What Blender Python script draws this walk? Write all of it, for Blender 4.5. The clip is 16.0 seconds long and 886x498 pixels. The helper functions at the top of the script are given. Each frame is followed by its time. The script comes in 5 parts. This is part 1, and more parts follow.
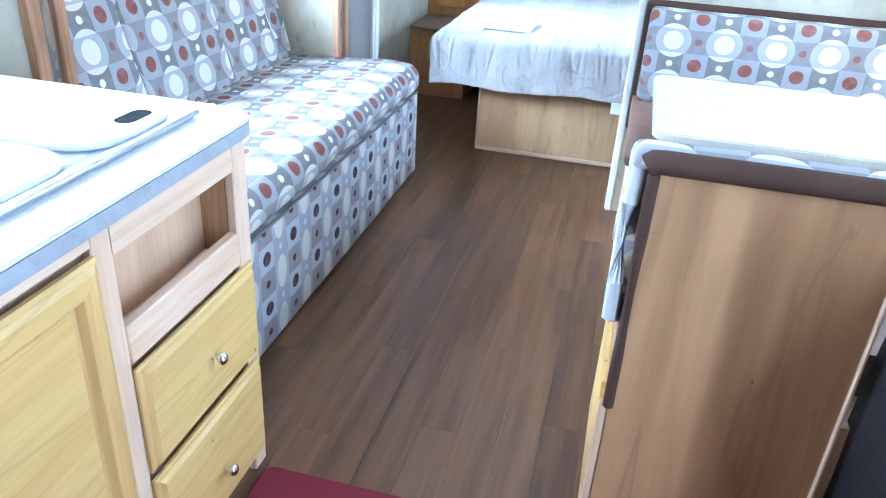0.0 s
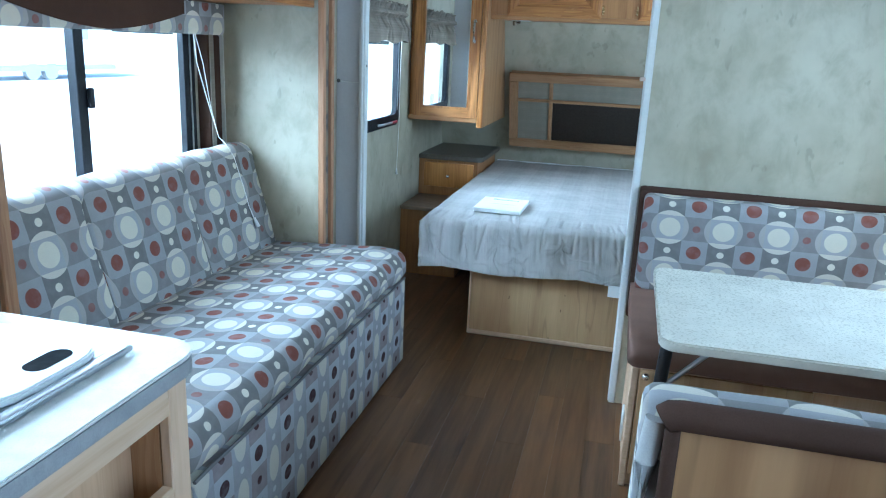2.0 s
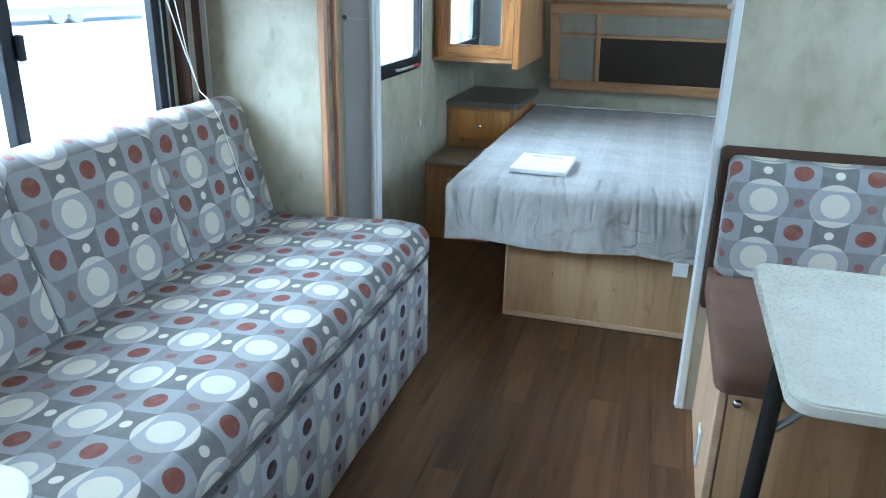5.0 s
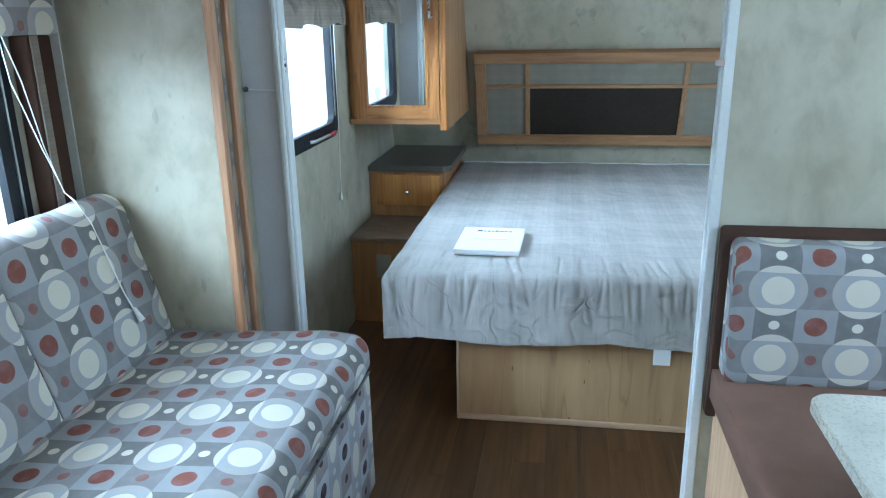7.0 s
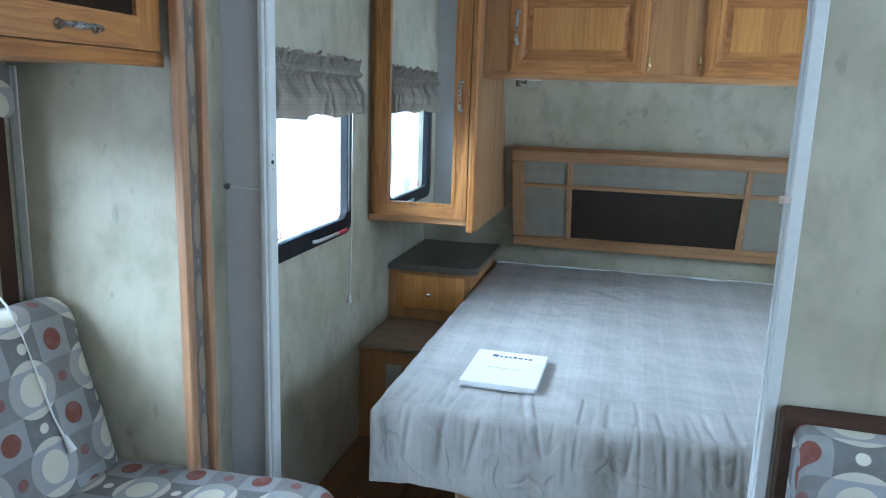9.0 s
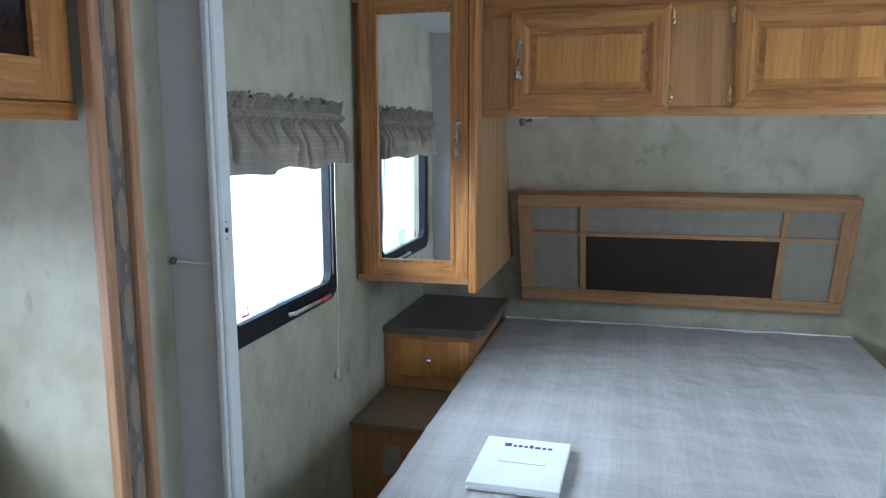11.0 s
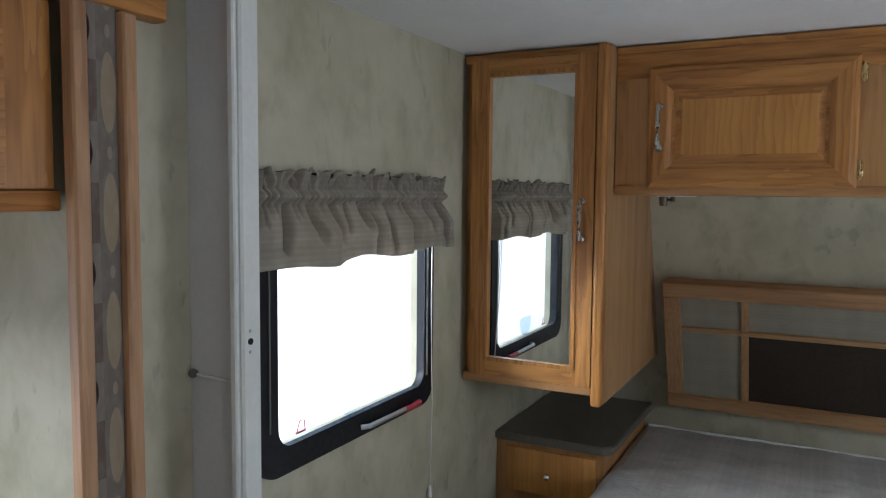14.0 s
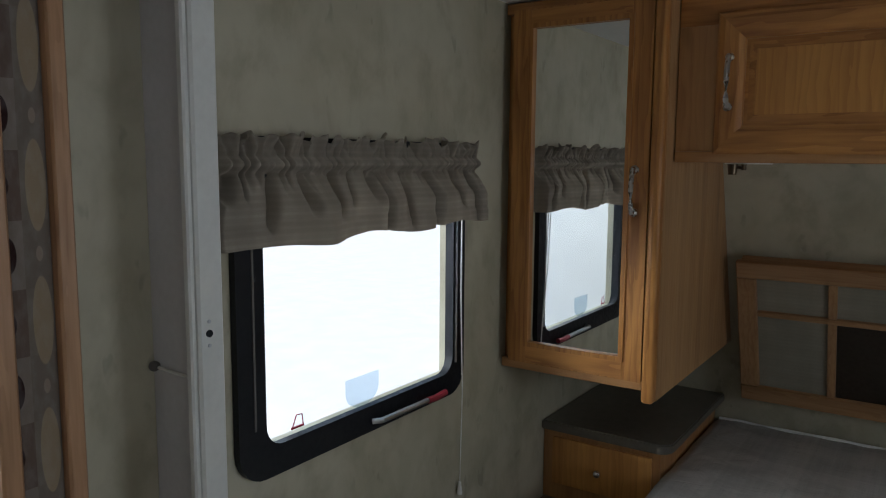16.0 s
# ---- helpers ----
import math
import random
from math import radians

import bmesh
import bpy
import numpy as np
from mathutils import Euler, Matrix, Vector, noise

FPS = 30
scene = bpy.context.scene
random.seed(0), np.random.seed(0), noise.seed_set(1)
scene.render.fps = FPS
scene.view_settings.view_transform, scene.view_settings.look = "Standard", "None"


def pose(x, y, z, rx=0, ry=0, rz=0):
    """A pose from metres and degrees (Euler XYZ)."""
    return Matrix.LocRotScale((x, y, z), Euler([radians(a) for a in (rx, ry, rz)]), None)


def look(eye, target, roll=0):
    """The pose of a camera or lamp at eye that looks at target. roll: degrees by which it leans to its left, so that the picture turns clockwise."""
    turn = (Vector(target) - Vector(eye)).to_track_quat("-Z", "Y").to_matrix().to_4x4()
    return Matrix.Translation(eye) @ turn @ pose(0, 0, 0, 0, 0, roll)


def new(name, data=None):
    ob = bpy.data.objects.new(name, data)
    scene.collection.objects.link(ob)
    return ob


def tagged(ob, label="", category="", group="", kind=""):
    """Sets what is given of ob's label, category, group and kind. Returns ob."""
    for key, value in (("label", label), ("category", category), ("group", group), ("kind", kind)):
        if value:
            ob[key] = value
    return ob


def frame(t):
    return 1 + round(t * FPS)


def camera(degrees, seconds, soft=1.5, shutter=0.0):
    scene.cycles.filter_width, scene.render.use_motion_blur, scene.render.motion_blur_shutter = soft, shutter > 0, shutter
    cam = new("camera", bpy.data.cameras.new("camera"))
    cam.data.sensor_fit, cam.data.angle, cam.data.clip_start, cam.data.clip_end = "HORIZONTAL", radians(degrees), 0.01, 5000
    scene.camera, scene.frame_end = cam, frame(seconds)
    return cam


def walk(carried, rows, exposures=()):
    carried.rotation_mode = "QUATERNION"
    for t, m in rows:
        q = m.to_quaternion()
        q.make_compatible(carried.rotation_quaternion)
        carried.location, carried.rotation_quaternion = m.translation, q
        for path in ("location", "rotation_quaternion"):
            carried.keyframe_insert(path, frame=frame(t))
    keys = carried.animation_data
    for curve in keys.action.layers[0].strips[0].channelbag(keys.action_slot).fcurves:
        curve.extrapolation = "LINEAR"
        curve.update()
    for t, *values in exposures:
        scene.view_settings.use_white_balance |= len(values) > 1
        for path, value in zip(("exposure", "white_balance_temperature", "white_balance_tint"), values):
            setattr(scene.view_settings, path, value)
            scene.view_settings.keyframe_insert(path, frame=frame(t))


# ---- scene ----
cam = camera(61.6, 16.0, soft=1.1)
METRES, EYE, TILT, LEAN, TURN = 3.0, 1.375, 0.0, 0.0, 12.8
ROWS = [
    (0.0, 0.0, 0.0, 0.0, 1.7, -27.69, -3.24),
    (0.5, 0.0074, 0.0151, 0.0127, 2.12, -22.68, -3.6),
    (1.0, 0.013, 0.0283, 0.0173, 2.2, -18.75, -2.9),
    (1.5, 0.0134, 0.0521, 0.0178, 1.7, -16.87, -2.49),
    (2.0, 0.0097, 0.0844, 0.0161, 1.28, -15.46, -2.58),
    (2.5, 0.0019, 0.1212, 0.0131, 1.2, -15.8, -3.07),
    (3.0, -0.0013, 0.1511, 0.0138, 1.58, -17.05, -2.97),
    (5.5, 0.0086, 0.3187, 0.0067, 3.84, -20.4, -0.98),
    (6.0, -0.0059, 0.3663, 0.0112, 2.35, -19.69, -0.67),
    (6.5, -0.0198, 0.4144, 0.0158, -0.65, -18.55, 0.18),
    (7.0, -0.0197, 0.4478, 0.0223, -3.79, -17.31, 0.95),
    (7.5, -0.0084, 0.4833, 0.0286, -5.25, -14.84, 1.86),
    (8.0, 0.0115, 0.5217, 0.0345, -4.2, -13.65, 0.28),
    (8.5, 0.0239, 0.5531, 0.038, -1.35, -12.63, -1.43),
    (9.0, 0.036, 0.5774, 0.0407, 1.3, -11.61, -1.75),
    (11.5, 0.0473, 0.747, 0.0532, 2.12, -7.47, 1.01),
    (12.0, 0.0695, 0.7827, 0.06, 5.88, -5.88, 1.56),
    (12.5, 0.0872, 0.809, 0.0618, 10.28, -4.97, 2.02),
    (13.0, 0.1003, 0.8251, 0.0637, 12.46, -4.65, 0.67),
    (13.5, 0.1009, 0.8347, 0.0635, 14.45, -4.75, -0.11),
    (14.0, 0.0892, 0.8497, 0.0667, 14.53, -4.25, -0.51),
    (14.5, 0.0837, 0.8669, 0.0664, 13.29, -3.81, -0.75),
    (15.0, 0.0914, 0.8927, 0.0673, 14.27, -4.7, -0.06),
    (15.5, 0.1062, 0.9184, 0.0687, 17.84, -6.76, -0.11),
    (16.0, 0.1178, 0.9382, 0.0683, 21.36, -6.91, -0.41),
]
walk(cam, [(t, pose(0, 0, EYE, TILT, LEAN, TURN) @ pose(METRES * x, METRES * y, METRES * z, 90 + pitch, roll, yaw)) for t, x, y, z, yaw, pitch, roll in ROWS],
     exposures=[(0.0, 2.98, 4500, 7), (0.7, 2.44, 4600, 4), (1.5, 1.93, 4480, -2), (3.0, 1.70, 4510, -4), (6.0, 1.83, 4760, -1), (7.5, 1.63, 4660, -2), (9.0, 1.56, 4740, 1), (11.5, 1.23, 5150, 7), (12.5, 1.15, 5450, 8), (14.0, 0.87, 5750, 9), (14.5, 0.85, 5800, 9), (15.0, 0.82, 5850, 9), (15.5, 0.42, 5900, 9), (16.0, -0.04, 5950, 9)])

# ---- world and light: overcast day ----
world = bpy.data.worlds.new("overcast_sky")
scene.world = world
world.use_nodes = True
wn = world.node_tree
sky = wn.nodes.new("ShaderNodeTexSky")
sky.sky_type = "NISHITA"
sky.sun_disc = False
sky.sun_elevation = radians(45)
sky.sun_rotation = radians(176)
sky.dust_density = 4.0
wn.links.new(sky.outputs[0], wn.nodes["Background"].inputs[0])
wn.nodes["Background"].inputs[1].default_value = 0.15


def lamp_sun(strength, angle, elevation, azimuth):
    d = bpy.data.lights.new("sun", "SUN")
    d.energy, d.angle, d.color = strength, radians(angle), (1.0, 0.985, 0.96)
    ob = new("sun", d)
    way = Vector((math.sin(azimuth) * math.cos(elevation), math.cos(azimuth) * math.cos(elevation), math.sin(elevation)))
    ob.matrix_world = look(way * 20, (0, 0, 0))
    return ob


def lamp_panel(name, centre, target, sx, sy, watts, color=(0.93, 0.97, 1.0)):
    """Sky light at a window, or added fill at an assumed, unseen opening."""
    d = bpy.data.lights.new(name, "AREA")
    d.shape, d.size, d.size_y, d.energy, d.color = "RECTANGLE", sx, sy, watts, color
    ob = new(name, d)
    ob.matrix_world = look(centre, target)
    return ob


lamp_sun(5.0, 15, radians(45), radians(176))
lamp_panel("sky_light_sofa_window", (-2.75, 1.85, 1.88), (-1.2, 2.5, 1.0), 2.6, 0.78, 34)
lamp_panel("sky_light_bedroom_window", (-2.6, 3.85, 1.95), (-0.4, 4.15, 0.75), 1.9, 1.15, 37)
lamp_panel("sky_light_bedroom_far_window", (1.12, 4.20, 1.28), (-1.25, 4.0, 0.5), 0.68, 0.52, 4.9)
# Fill lamps added for dinette, entry and kitchen sides; their openings are unseen.
lamp_panel("fill_light_dinette_side", (1.14, 2.28, 1.50), (0.10, 2.32, 0.45), 0.86, 0.62, 3.2)
lamp_panel("fill_light_entry_side", (1.12, 0.35, 1.05), (-0.6, 0.7, 0.9), 0.60, 1.75, 2.3)
lamp_panel("fill_light_kitchen_side", (-1.46, 1.05, 1.40), (0.2, 1.05, 0.9), 0.56, 0.46, 3.0)


# ---- node materials ----
class Nodes:
    """Short forms for building a node material."""

    def __init__(self, name, rough=0.6, metal=0.0, spec=0.5):
        self.mat = bpy.data.materials.new(name)
        self.mat.use_nodes = True
        self.t = self.mat.node_tree
        self.out = self.t.nodes["Principled BSDF"]
        self.out.inputs["Roughness"].default_value = rough
        self.out.inputs["Metallic"].default_value = metal
        self.out.inputs["Specular IOR Level"].default_value = spec

    def put(self, socket, v):
        if isinstance(v, bpy.types.NodeSocket):
            self.t.links.new(v, socket)
        elif isinstance(v, tuple) and len(v) == 3 and socket.type == "RGBA":
            socket.default_value = (*v, 1)
        else:
            socket.default_value = v

    def coords(self, kind="Object"):
        return self.t.nodes.new("ShaderNodeTexCoord").outputs[kind]

    def scaled(self, vec, s, turn=(0, 0, 0)):
        n = self.t.nodes.new("ShaderNodeMapping")
        self.put(n.inputs["Vector"], vec)
        n.inputs["Scale"].default_value = s if isinstance(s, tuple) else (s, s, s)
        n.inputs["Rotation"].default_value = turn
        return n.outputs[0]

    def shifted(self, vec):
        """The coordinates moved by a random amount for each object."""
        n = self.t.nodes.new("ShaderNodeVectorMath")
        n.operation = "MULTIPLY_ADD"
        info = self.t.nodes.new("ShaderNodeObjectInfo")
        self.put(n.inputs[0], info.outputs["Random"])
        n.inputs[1].default_value = (7.3, 5.1, 9.7)
        self.put(n.inputs[2], vec)
        return n.outputs[0]

    def random(self):
        return self.t.nodes.new("ShaderNodeObjectInfo").outputs["Random"]

    def noise(self, vec, scale, detail=3.0, rough=0.5, distort=0.0):
        n = self.t.nodes.new("ShaderNodeTexNoise")
        self.put(n.inputs["Vector"], vec)
        n.inputs["Scale"].default_value, n.inputs["Detail"].default_value = scale, detail
        n.inputs["Roughness"].default_value, n.inputs["Distortion"].default_value = rough, distort
        return n.outputs[0]

    def math(self, op, a, b=0.0, c=0.0):
        n = self.t.nodes.new("ShaderNodeMath")
        n.operation = op
        for i, v in enumerate((a, b, c)):
            self.put(n.inputs[i], v)
        return n.outputs[0]

    def ramp(self, v, lo, hi, a=0.0, b=1.0):
        n = self.t.nodes.new("ShaderNodeMapRange")
        n.interpolation_type = "SMOOTHSTEP"
        self.put(n.inputs["Value"], v)
        for key, x in (("From Min", lo), ("From Max", hi), ("To Min", a), ("To Max", b)):
            n.inputs[key].default_value = x
        return n.outputs["Result"]

    def mix(self, f, a, b, mode="MIX"):
        n = self.t.nodes.new("ShaderNodeMix")
        n.data_type, n.blend_type = "RGBA", mode
        self.put(n.inputs[0], f)
        self.put(n.inputs[6], a)
        self.put(n.inputs[7], b)
        return n.outputs[2]

    def split(self, vec):
        n = self.t.nodes.new("ShaderNodeSeparateXYZ")
        self.put(n.inputs[0], vec)
        return n.outputs

    def color(self, v):
        self.put(self.out.inputs["Base Color"], v)
        return self

    def rough(self, v):
        self.put(self.out.inputs["Roughness"], v)
        return self

    def bump(self, height, strength=0.3, distance=0.002):
        n = self.t.nodes.new("ShaderNodeBump")
        n.inputs["Strength"].default_value, n.inputs["Distance"].default_value = strength, distance
        self.put(n.inputs["Height"], height)
        self.put(self.out.inputs["Normal"], n.outputs[0])
        return self


def wood(name, light, dark, axis="z", rough=0.42, strips=0.0, strip_axis="x", strip_amount=0.5, fine_amount=0.34, knot=0.5, figure=0.0, soft=0.0):
    """Sawn and lacquered wood: fine grain and broad figure along one axis, glued strips of varied tone across it."""
    n = Nodes(name, rough)
    co = n.shifted(n.coords())
    stretch = {"x": (1.6, 16, 16), "y": (16, 1.6, 16), "z": (16, 16, 1.6)}[axis]
    fine = {"x": (6, 130, 130), "y": (130, 6, 130), "z": (130, 130, 6)}[axis]
    broad = n.noise(n.scaled(co, stretch), 1.0, 3, 0.55, 1.2)
    grain = n.noise(n.scaled(co, fine), 1.0, 2, 0.6)
    f = n.math("ADD", n.math("MULTIPLY", n.ramp(broad, 0.32, 0.72), 0.62), n.math("MULTIPLY", n.ramp(grain, 0.35, 0.75), fine_amount))
    if figure:
        wave = n.t.nodes.new("ShaderNodeTexWave")
        wave.wave_type, wave.bands_direction, wave.wave_profile = "BANDS", {"x": "Y", "y": "Z", "z": "X"}[axis], "SAW"
        n.put(wave.inputs["Vector"], n.scaled(co, {"x": (0.16, 1, 1), "y": (1, 0.16, 1), "z": (1, 1, 0.16)}[axis]))
        for key, v in (("Scale", 15.0), ("Distortion", 9.0), ("Detail", 2.0), ("Detail Scale", 1.6), ("Detail Roughness", 0.6)):
            wave.inputs[key].default_value = v
        f = n.math("ADD", n.math("MULTIPLY", f, 1 - figure * 0.5), n.math("MULTIPLY", n.ramp(wave.outputs["Fac"], 0.35, 1.0), figure))
    if strips:
        s = n.split(n.coords())["XYZ".index(strip_axis.upper())]
        white = n.t.nodes.new("ShaderNodeTexWhiteNoise")
        white.noise_dimensions = "1D"
        n.put(white.inputs["W"], n.math("FLOOR", n.math("DIVIDE", s, strips)))
        f = n.math("ADD", n.math("MULTIPLY", f, 1 - strip_amount), n.math("MULTIPLY", white.outputs["Value"], strip_amount))
    if soft:
        wide = n.noise(n.scaled(co, {"x": (0.35, 9, 9), "y": (9, 0.35, 9), "z": (9, 9, 0.35)}[axis]), 1.0, 1, 0.4, 0.4)
        f = n.math("ADD", n.math("MULTIPLY", f, 1 - soft), n.math("MULTIPLY", n.ramp(wide, 0.38, 0.62), soft))
    c = n.mix(f, light, dark)
    if soft:
        spot = n.noise(n.scaled(co, {"x": (26, 62, 62), "y": (62, 26, 62), "z": (62, 62, 26)}[axis]), 1.0, 0, 0.5)
        c = n.mix(n.ramp(spot, 0.84, 0.87, 0, 0.8), c, tuple(x * 0.3 for x in dark))
        vein = n.math("ABSOLUTE", n.math("SUBTRACT", n.noise(n.scaled(co, {"x": (0.7, 7, 7), "y": (7, 0.7, 7), "z": (7, 7, 0.7)}[axis]), 1.0, 2, 0.5, 0.5), 0.5))
        c = n.mix(n.ramp(vein, 0.0, 0.012, 0.28, 0), c, tuple(x * 0.6 for x in dark))
    knots = n.noise(n.scaled(co, {"x": (2, 9, 9), "y": (9, 2, 9), "z": (9, 9, 2)}[axis]), 1.0, 2, 0.5)
    c = n.mix(n.ramp(knots, 0.70, 0.76, 0, knot), c, tuple(x * 0.5 for x in dark))
    n.color(c).rough(n.ramp(grain, 0.2, 0.8, rough - 0.06, rough + 0.12)).bump(grain, 0.12, 0.0008)
    return n.mat


def vinyl_plank():
    """Printed walnut vinyl: soft strips of tone along the plank, faint grain, scuffs in the gloss."""
    n = Nodes("walnut_vinyl_plank", 0.3)
    co, own = n.shifted(n.coords()), n.coords()
    broad = n.noise(n.scaled(co, (20, 1.3, 1)), 1.0, 3, 0.5, 0.5)
    grain = n.noise(n.scaled(co, (90, 5, 1)), 1.0, 3, 0.6)
    f = n.math("ADD", n.math("MULTIPLY", n.ramp(broad, 0.3, 0.72), 0.55), n.math("MULTIPLY", n.ramp(grain, 0.3, 0.7), 0.20))
    f = n.math("ADD", f, n.math("MULTIPLY", n.random(), 0.42))
    c = n.mix(f, (0.178, 0.088, 0.033), (0.056, 0.026, 0.0105))
    place = n.t.nodes.new("ShaderNodeNewGeometry").outputs["Position"]
    dust = n.noise(place, 2.4, 2, 0.4)
    c = n.mix(n.ramp(dust, 0.3, 0.8, 0, 0.06), c, (0.20, 0.14, 0.09))
    n.color(c).rough(n.ramp(grain, 0.2, 0.8, 0.29, 0.36)).bump(grain, 0.04, 0.0004)
    return n.mat


def plain(name, color, rough=0.5, metal=0.0, vary=0.12, scale=6.0, bump=0.0, spec=0.5):
    """Paint, plastic or metal with slight mottling and wear."""
    n = Nodes(name, rough, metal, spec)
    co = n.shifted(n.coords())
    big, small = n.noise(co, scale, 3), n.noise(co, scale * 14, 2)
    f = n.math("ADD", n.math("MULTIPLY", big, 0.65), n.math("MULTIPLY", small, 0.35))
    n.color(n.mix(n.ramp(f, 0.3, 0.7), tuple(min(1, c * (1 + vary)) for c in color), tuple(c * (1 - vary) for c in color)))
    n.rough(n.ramp(small, 0.25, 0.75, max(0.02, rough - 0.08), min(1, rough + 0.1)))
    if bump:
        n.bump(small, bump, 0.001)
    return n.mat


def wallpaper(name, base, tone, mark):
    """Vinyl wallpaper with cloudy mottling and sparse slanting smudges."""
    n = Nodes(name, 0.55)
    co = n.coords()
    cloud = n.noise(co, 2.6, 4, 0.6)
    fleck = n.noise(n.scaled(co, (9, 9, 6)), 1.0, 4, 0.6, 0.3)
    c = n.mix(n.ramp(cloud, 0.35, 0.7), base, tone)
    c = n.mix(n.ramp(fleck, 0.40, 0.76, 0, 0.55), c, mark)
    smudge = n.noise(n.scaled(co, (26, 26, 13), (0.5, 0.45, 0)), 1.0, 2, 0.5)
    where = n.noise(co, 7.0, 1, 0.5)
    f = n.math("MULTIPLY", n.ramp(smudge, 0.62, 0.70), n.ramp(where, 0.46, 0.60, 0, 0.25))
    c = n.mix(f, c, tuple(x * 0.42 for x in mark))
    n.color(c).bump(n.noise(co, 260, 2), 0.1, 0.0006)
    return n.mat


PX, PY = 0.186, 0.186


def fabric(name, px=PX, py=PY, skirt=False, tone=(1, 1, 1)):
    """Woven jacquard: grey chequer with ringed cream discs, red dots and small cream dots; UV in metres."""
    n = Nodes(name, 0.85, 0, 0.2)
    uv = n.coords("UV")
    s = n.split(uv)

    def wrapped(v, period, off):
        return n.math("MULTIPLY", n.math("SUBTRACT", n.math("FRACT", n.math("ADD", n.math("DIVIDE", v, period), 0.5 - off)), 0.5), period)

    def dist(a, b):
        return n.math("SQRT", n.math("ADD", n.math("MULTIPLY", a, a), n.math("MULTIPLY", b, b)))

    def disc(d, r):
        return n.ramp(d, r - 0.0012, r + 0.0012, 1, 0)

    u0, u5, v0, v5 = wrapped(s[0], px, 0), wrapped(s[0], px, 0.5), wrapped(s[1], py, 0), wrapped(s[1], py, 0.5)
    cu = n.math("LESS_THAN", n.math("ABSOLUTE", u0), px / 4)
    cv = n.math("LESS_THAN", n.math("ABSOLUTE", v0), py / 4)
    light, mid, dark = (0.345, 0.342, 0.338), (0.250, 0.243, 0.232), (0.198, 0.192, 0.180)
    row_a = n.mix(cu, mid, (0.285, 0.278, 0.272))
    row_b = n.mix(cu, light, dark)
    c = n.mix(cv, row_b, row_a)
    d0 = dist(u0, v0)
    if skirt:
        c = n.mix(cv, n.mix(cu, (0.36, 0.365, 0.38), (0.29, 0.29, 0.295)), n.mix(cu, (0.235, 0.205, 0.20), (0.31, 0.315, 0.325)))
        oval = dist(n.math("DIVIDE", u0, 0.031), n.math("DIVIDE", v0, 0.062))
        c = n.mix(n.ramp(oval, 0.97, 1.03, 1, 0), c, (0.50, 0.475, 0.39))
        c = n.mix(disc(dist(u5, v5), 0.0245), c, (0.040, 0.014, 0.015))
        c = n.mix(disc(dist(u5, v0), 0.0135), c, (0.055, 0.022, 0.022))
        c = n.mix(disc(dist(u0, v5), 0.0105), c, (0.46, 0.46, 0.45))
        c = n.mix(1.0, c, tone, "MULTIPLY")
    else:
        ring = n.mix(cv, (0.66, 0.62, 0.52), (0.43, 0.40, 0.37))
        ring = n.mix(n.math("MULTIPLY", cv, cu), ring, (0.40, 0.395, 0.40))
        c = n.mix(disc(d0, 0.066), c, ring)
        c = n.mix(disc(d0, 0.037), c, (0.70, 0.665, 0.53))
        c = n.mix(disc(dist(u5, v5), 0.026), c, (0.225, 0.082, 0.056))
        c = n.mix(disc(dist(u5, v0), 0.0135), c, (0.25, 0.12, 0.10))
        c = n.mix(disc(dist(u0, v5), 0.0125), c, (0.74, 0.70, 0.58))
    weave = n.noise(n.scaled(uv, (900, 420, 1)), 1.0, 2, 0.6)
    pile = n.noise(uv, 30, 3)
    c = n.mix(n.ramp(weave, 0.3, 0.75, 0, 0.22), c, n.mix(0.75, c, (0.08, 0.08, 0.08)))
    c = n.mix(n.ramp(pile, 0.4, 0.7, 0, 0.1), c, (0.5, 0.5, 0.5))
    n.color(c).bump(weave, 0.25, 0.0007)
    return n.mat


def cloth(name, color, rough=0.9, plaid=0.0, wrinkle=0.0, sheer=0.0):
    """Plain woven cloth, with a faint plaid where asked."""
    n = Nodes(name, rough, 0, 0.15)
    co = n.coords()
    weave = n.noise(n.scaled(co, (420, 420, 420)), 1.0, 2, 0.6)
    big = n.noise(co, 5.0, 4, 0.6)
    c = n.mix(n.ramp(big, 0.3, 0.75), tuple(min(1, x * 1.1) for x in color), tuple(x * 0.86 for x in color))
    if plaid:
        x, y, z = n.split(co)
        for v, period in ((x, 0.07), (y, 0.07), (z, 0.05), (z, 0.013)):
            f = n.ramp(n.math("ABSOLUTE", n.math("SUBTRACT", n.math("FRACT", n.math("DIVIDE", v, period)), 0.5)), 0.1, 0.3)
            c = n.mix(n.math("MULTIPLY", f, plaid), c, tuple(k * 0.55 for k in color))
    n.color(n.mix(n.ramp(weave, 0.35, 0.75, 0, 0.25), c, tuple(x * 0.5 for x in color)))
    h = n.math("ADD", n.math("MULTIPLY", weave, 0.12), n.math("MULTIPLY", n.noise(co, 22, 3, 0.6), wrinkle))
    n.bump(h, 0.5, 0.004 if wrinkle else 0.001)
    if sheer:
        thin = n.t.nodes.new("ShaderNodeBsdfTranslucent")
        thin.inputs["Color"].default_value = (*[min(1, x * 1.3) for x in color], 1)
        blend = n.t.nodes.new("ShaderNodeMixShader")
        blend.inputs[0].default_value = sheer
        n.t.links.new(n.out.outputs[0], blend.inputs[1])
        n.t.links.new(thin.outputs[0], blend.inputs[2])
        n.t.links.new(blend.outputs[0], n.t.nodes["Material Output"].inputs["Surface"])
    return n.mat


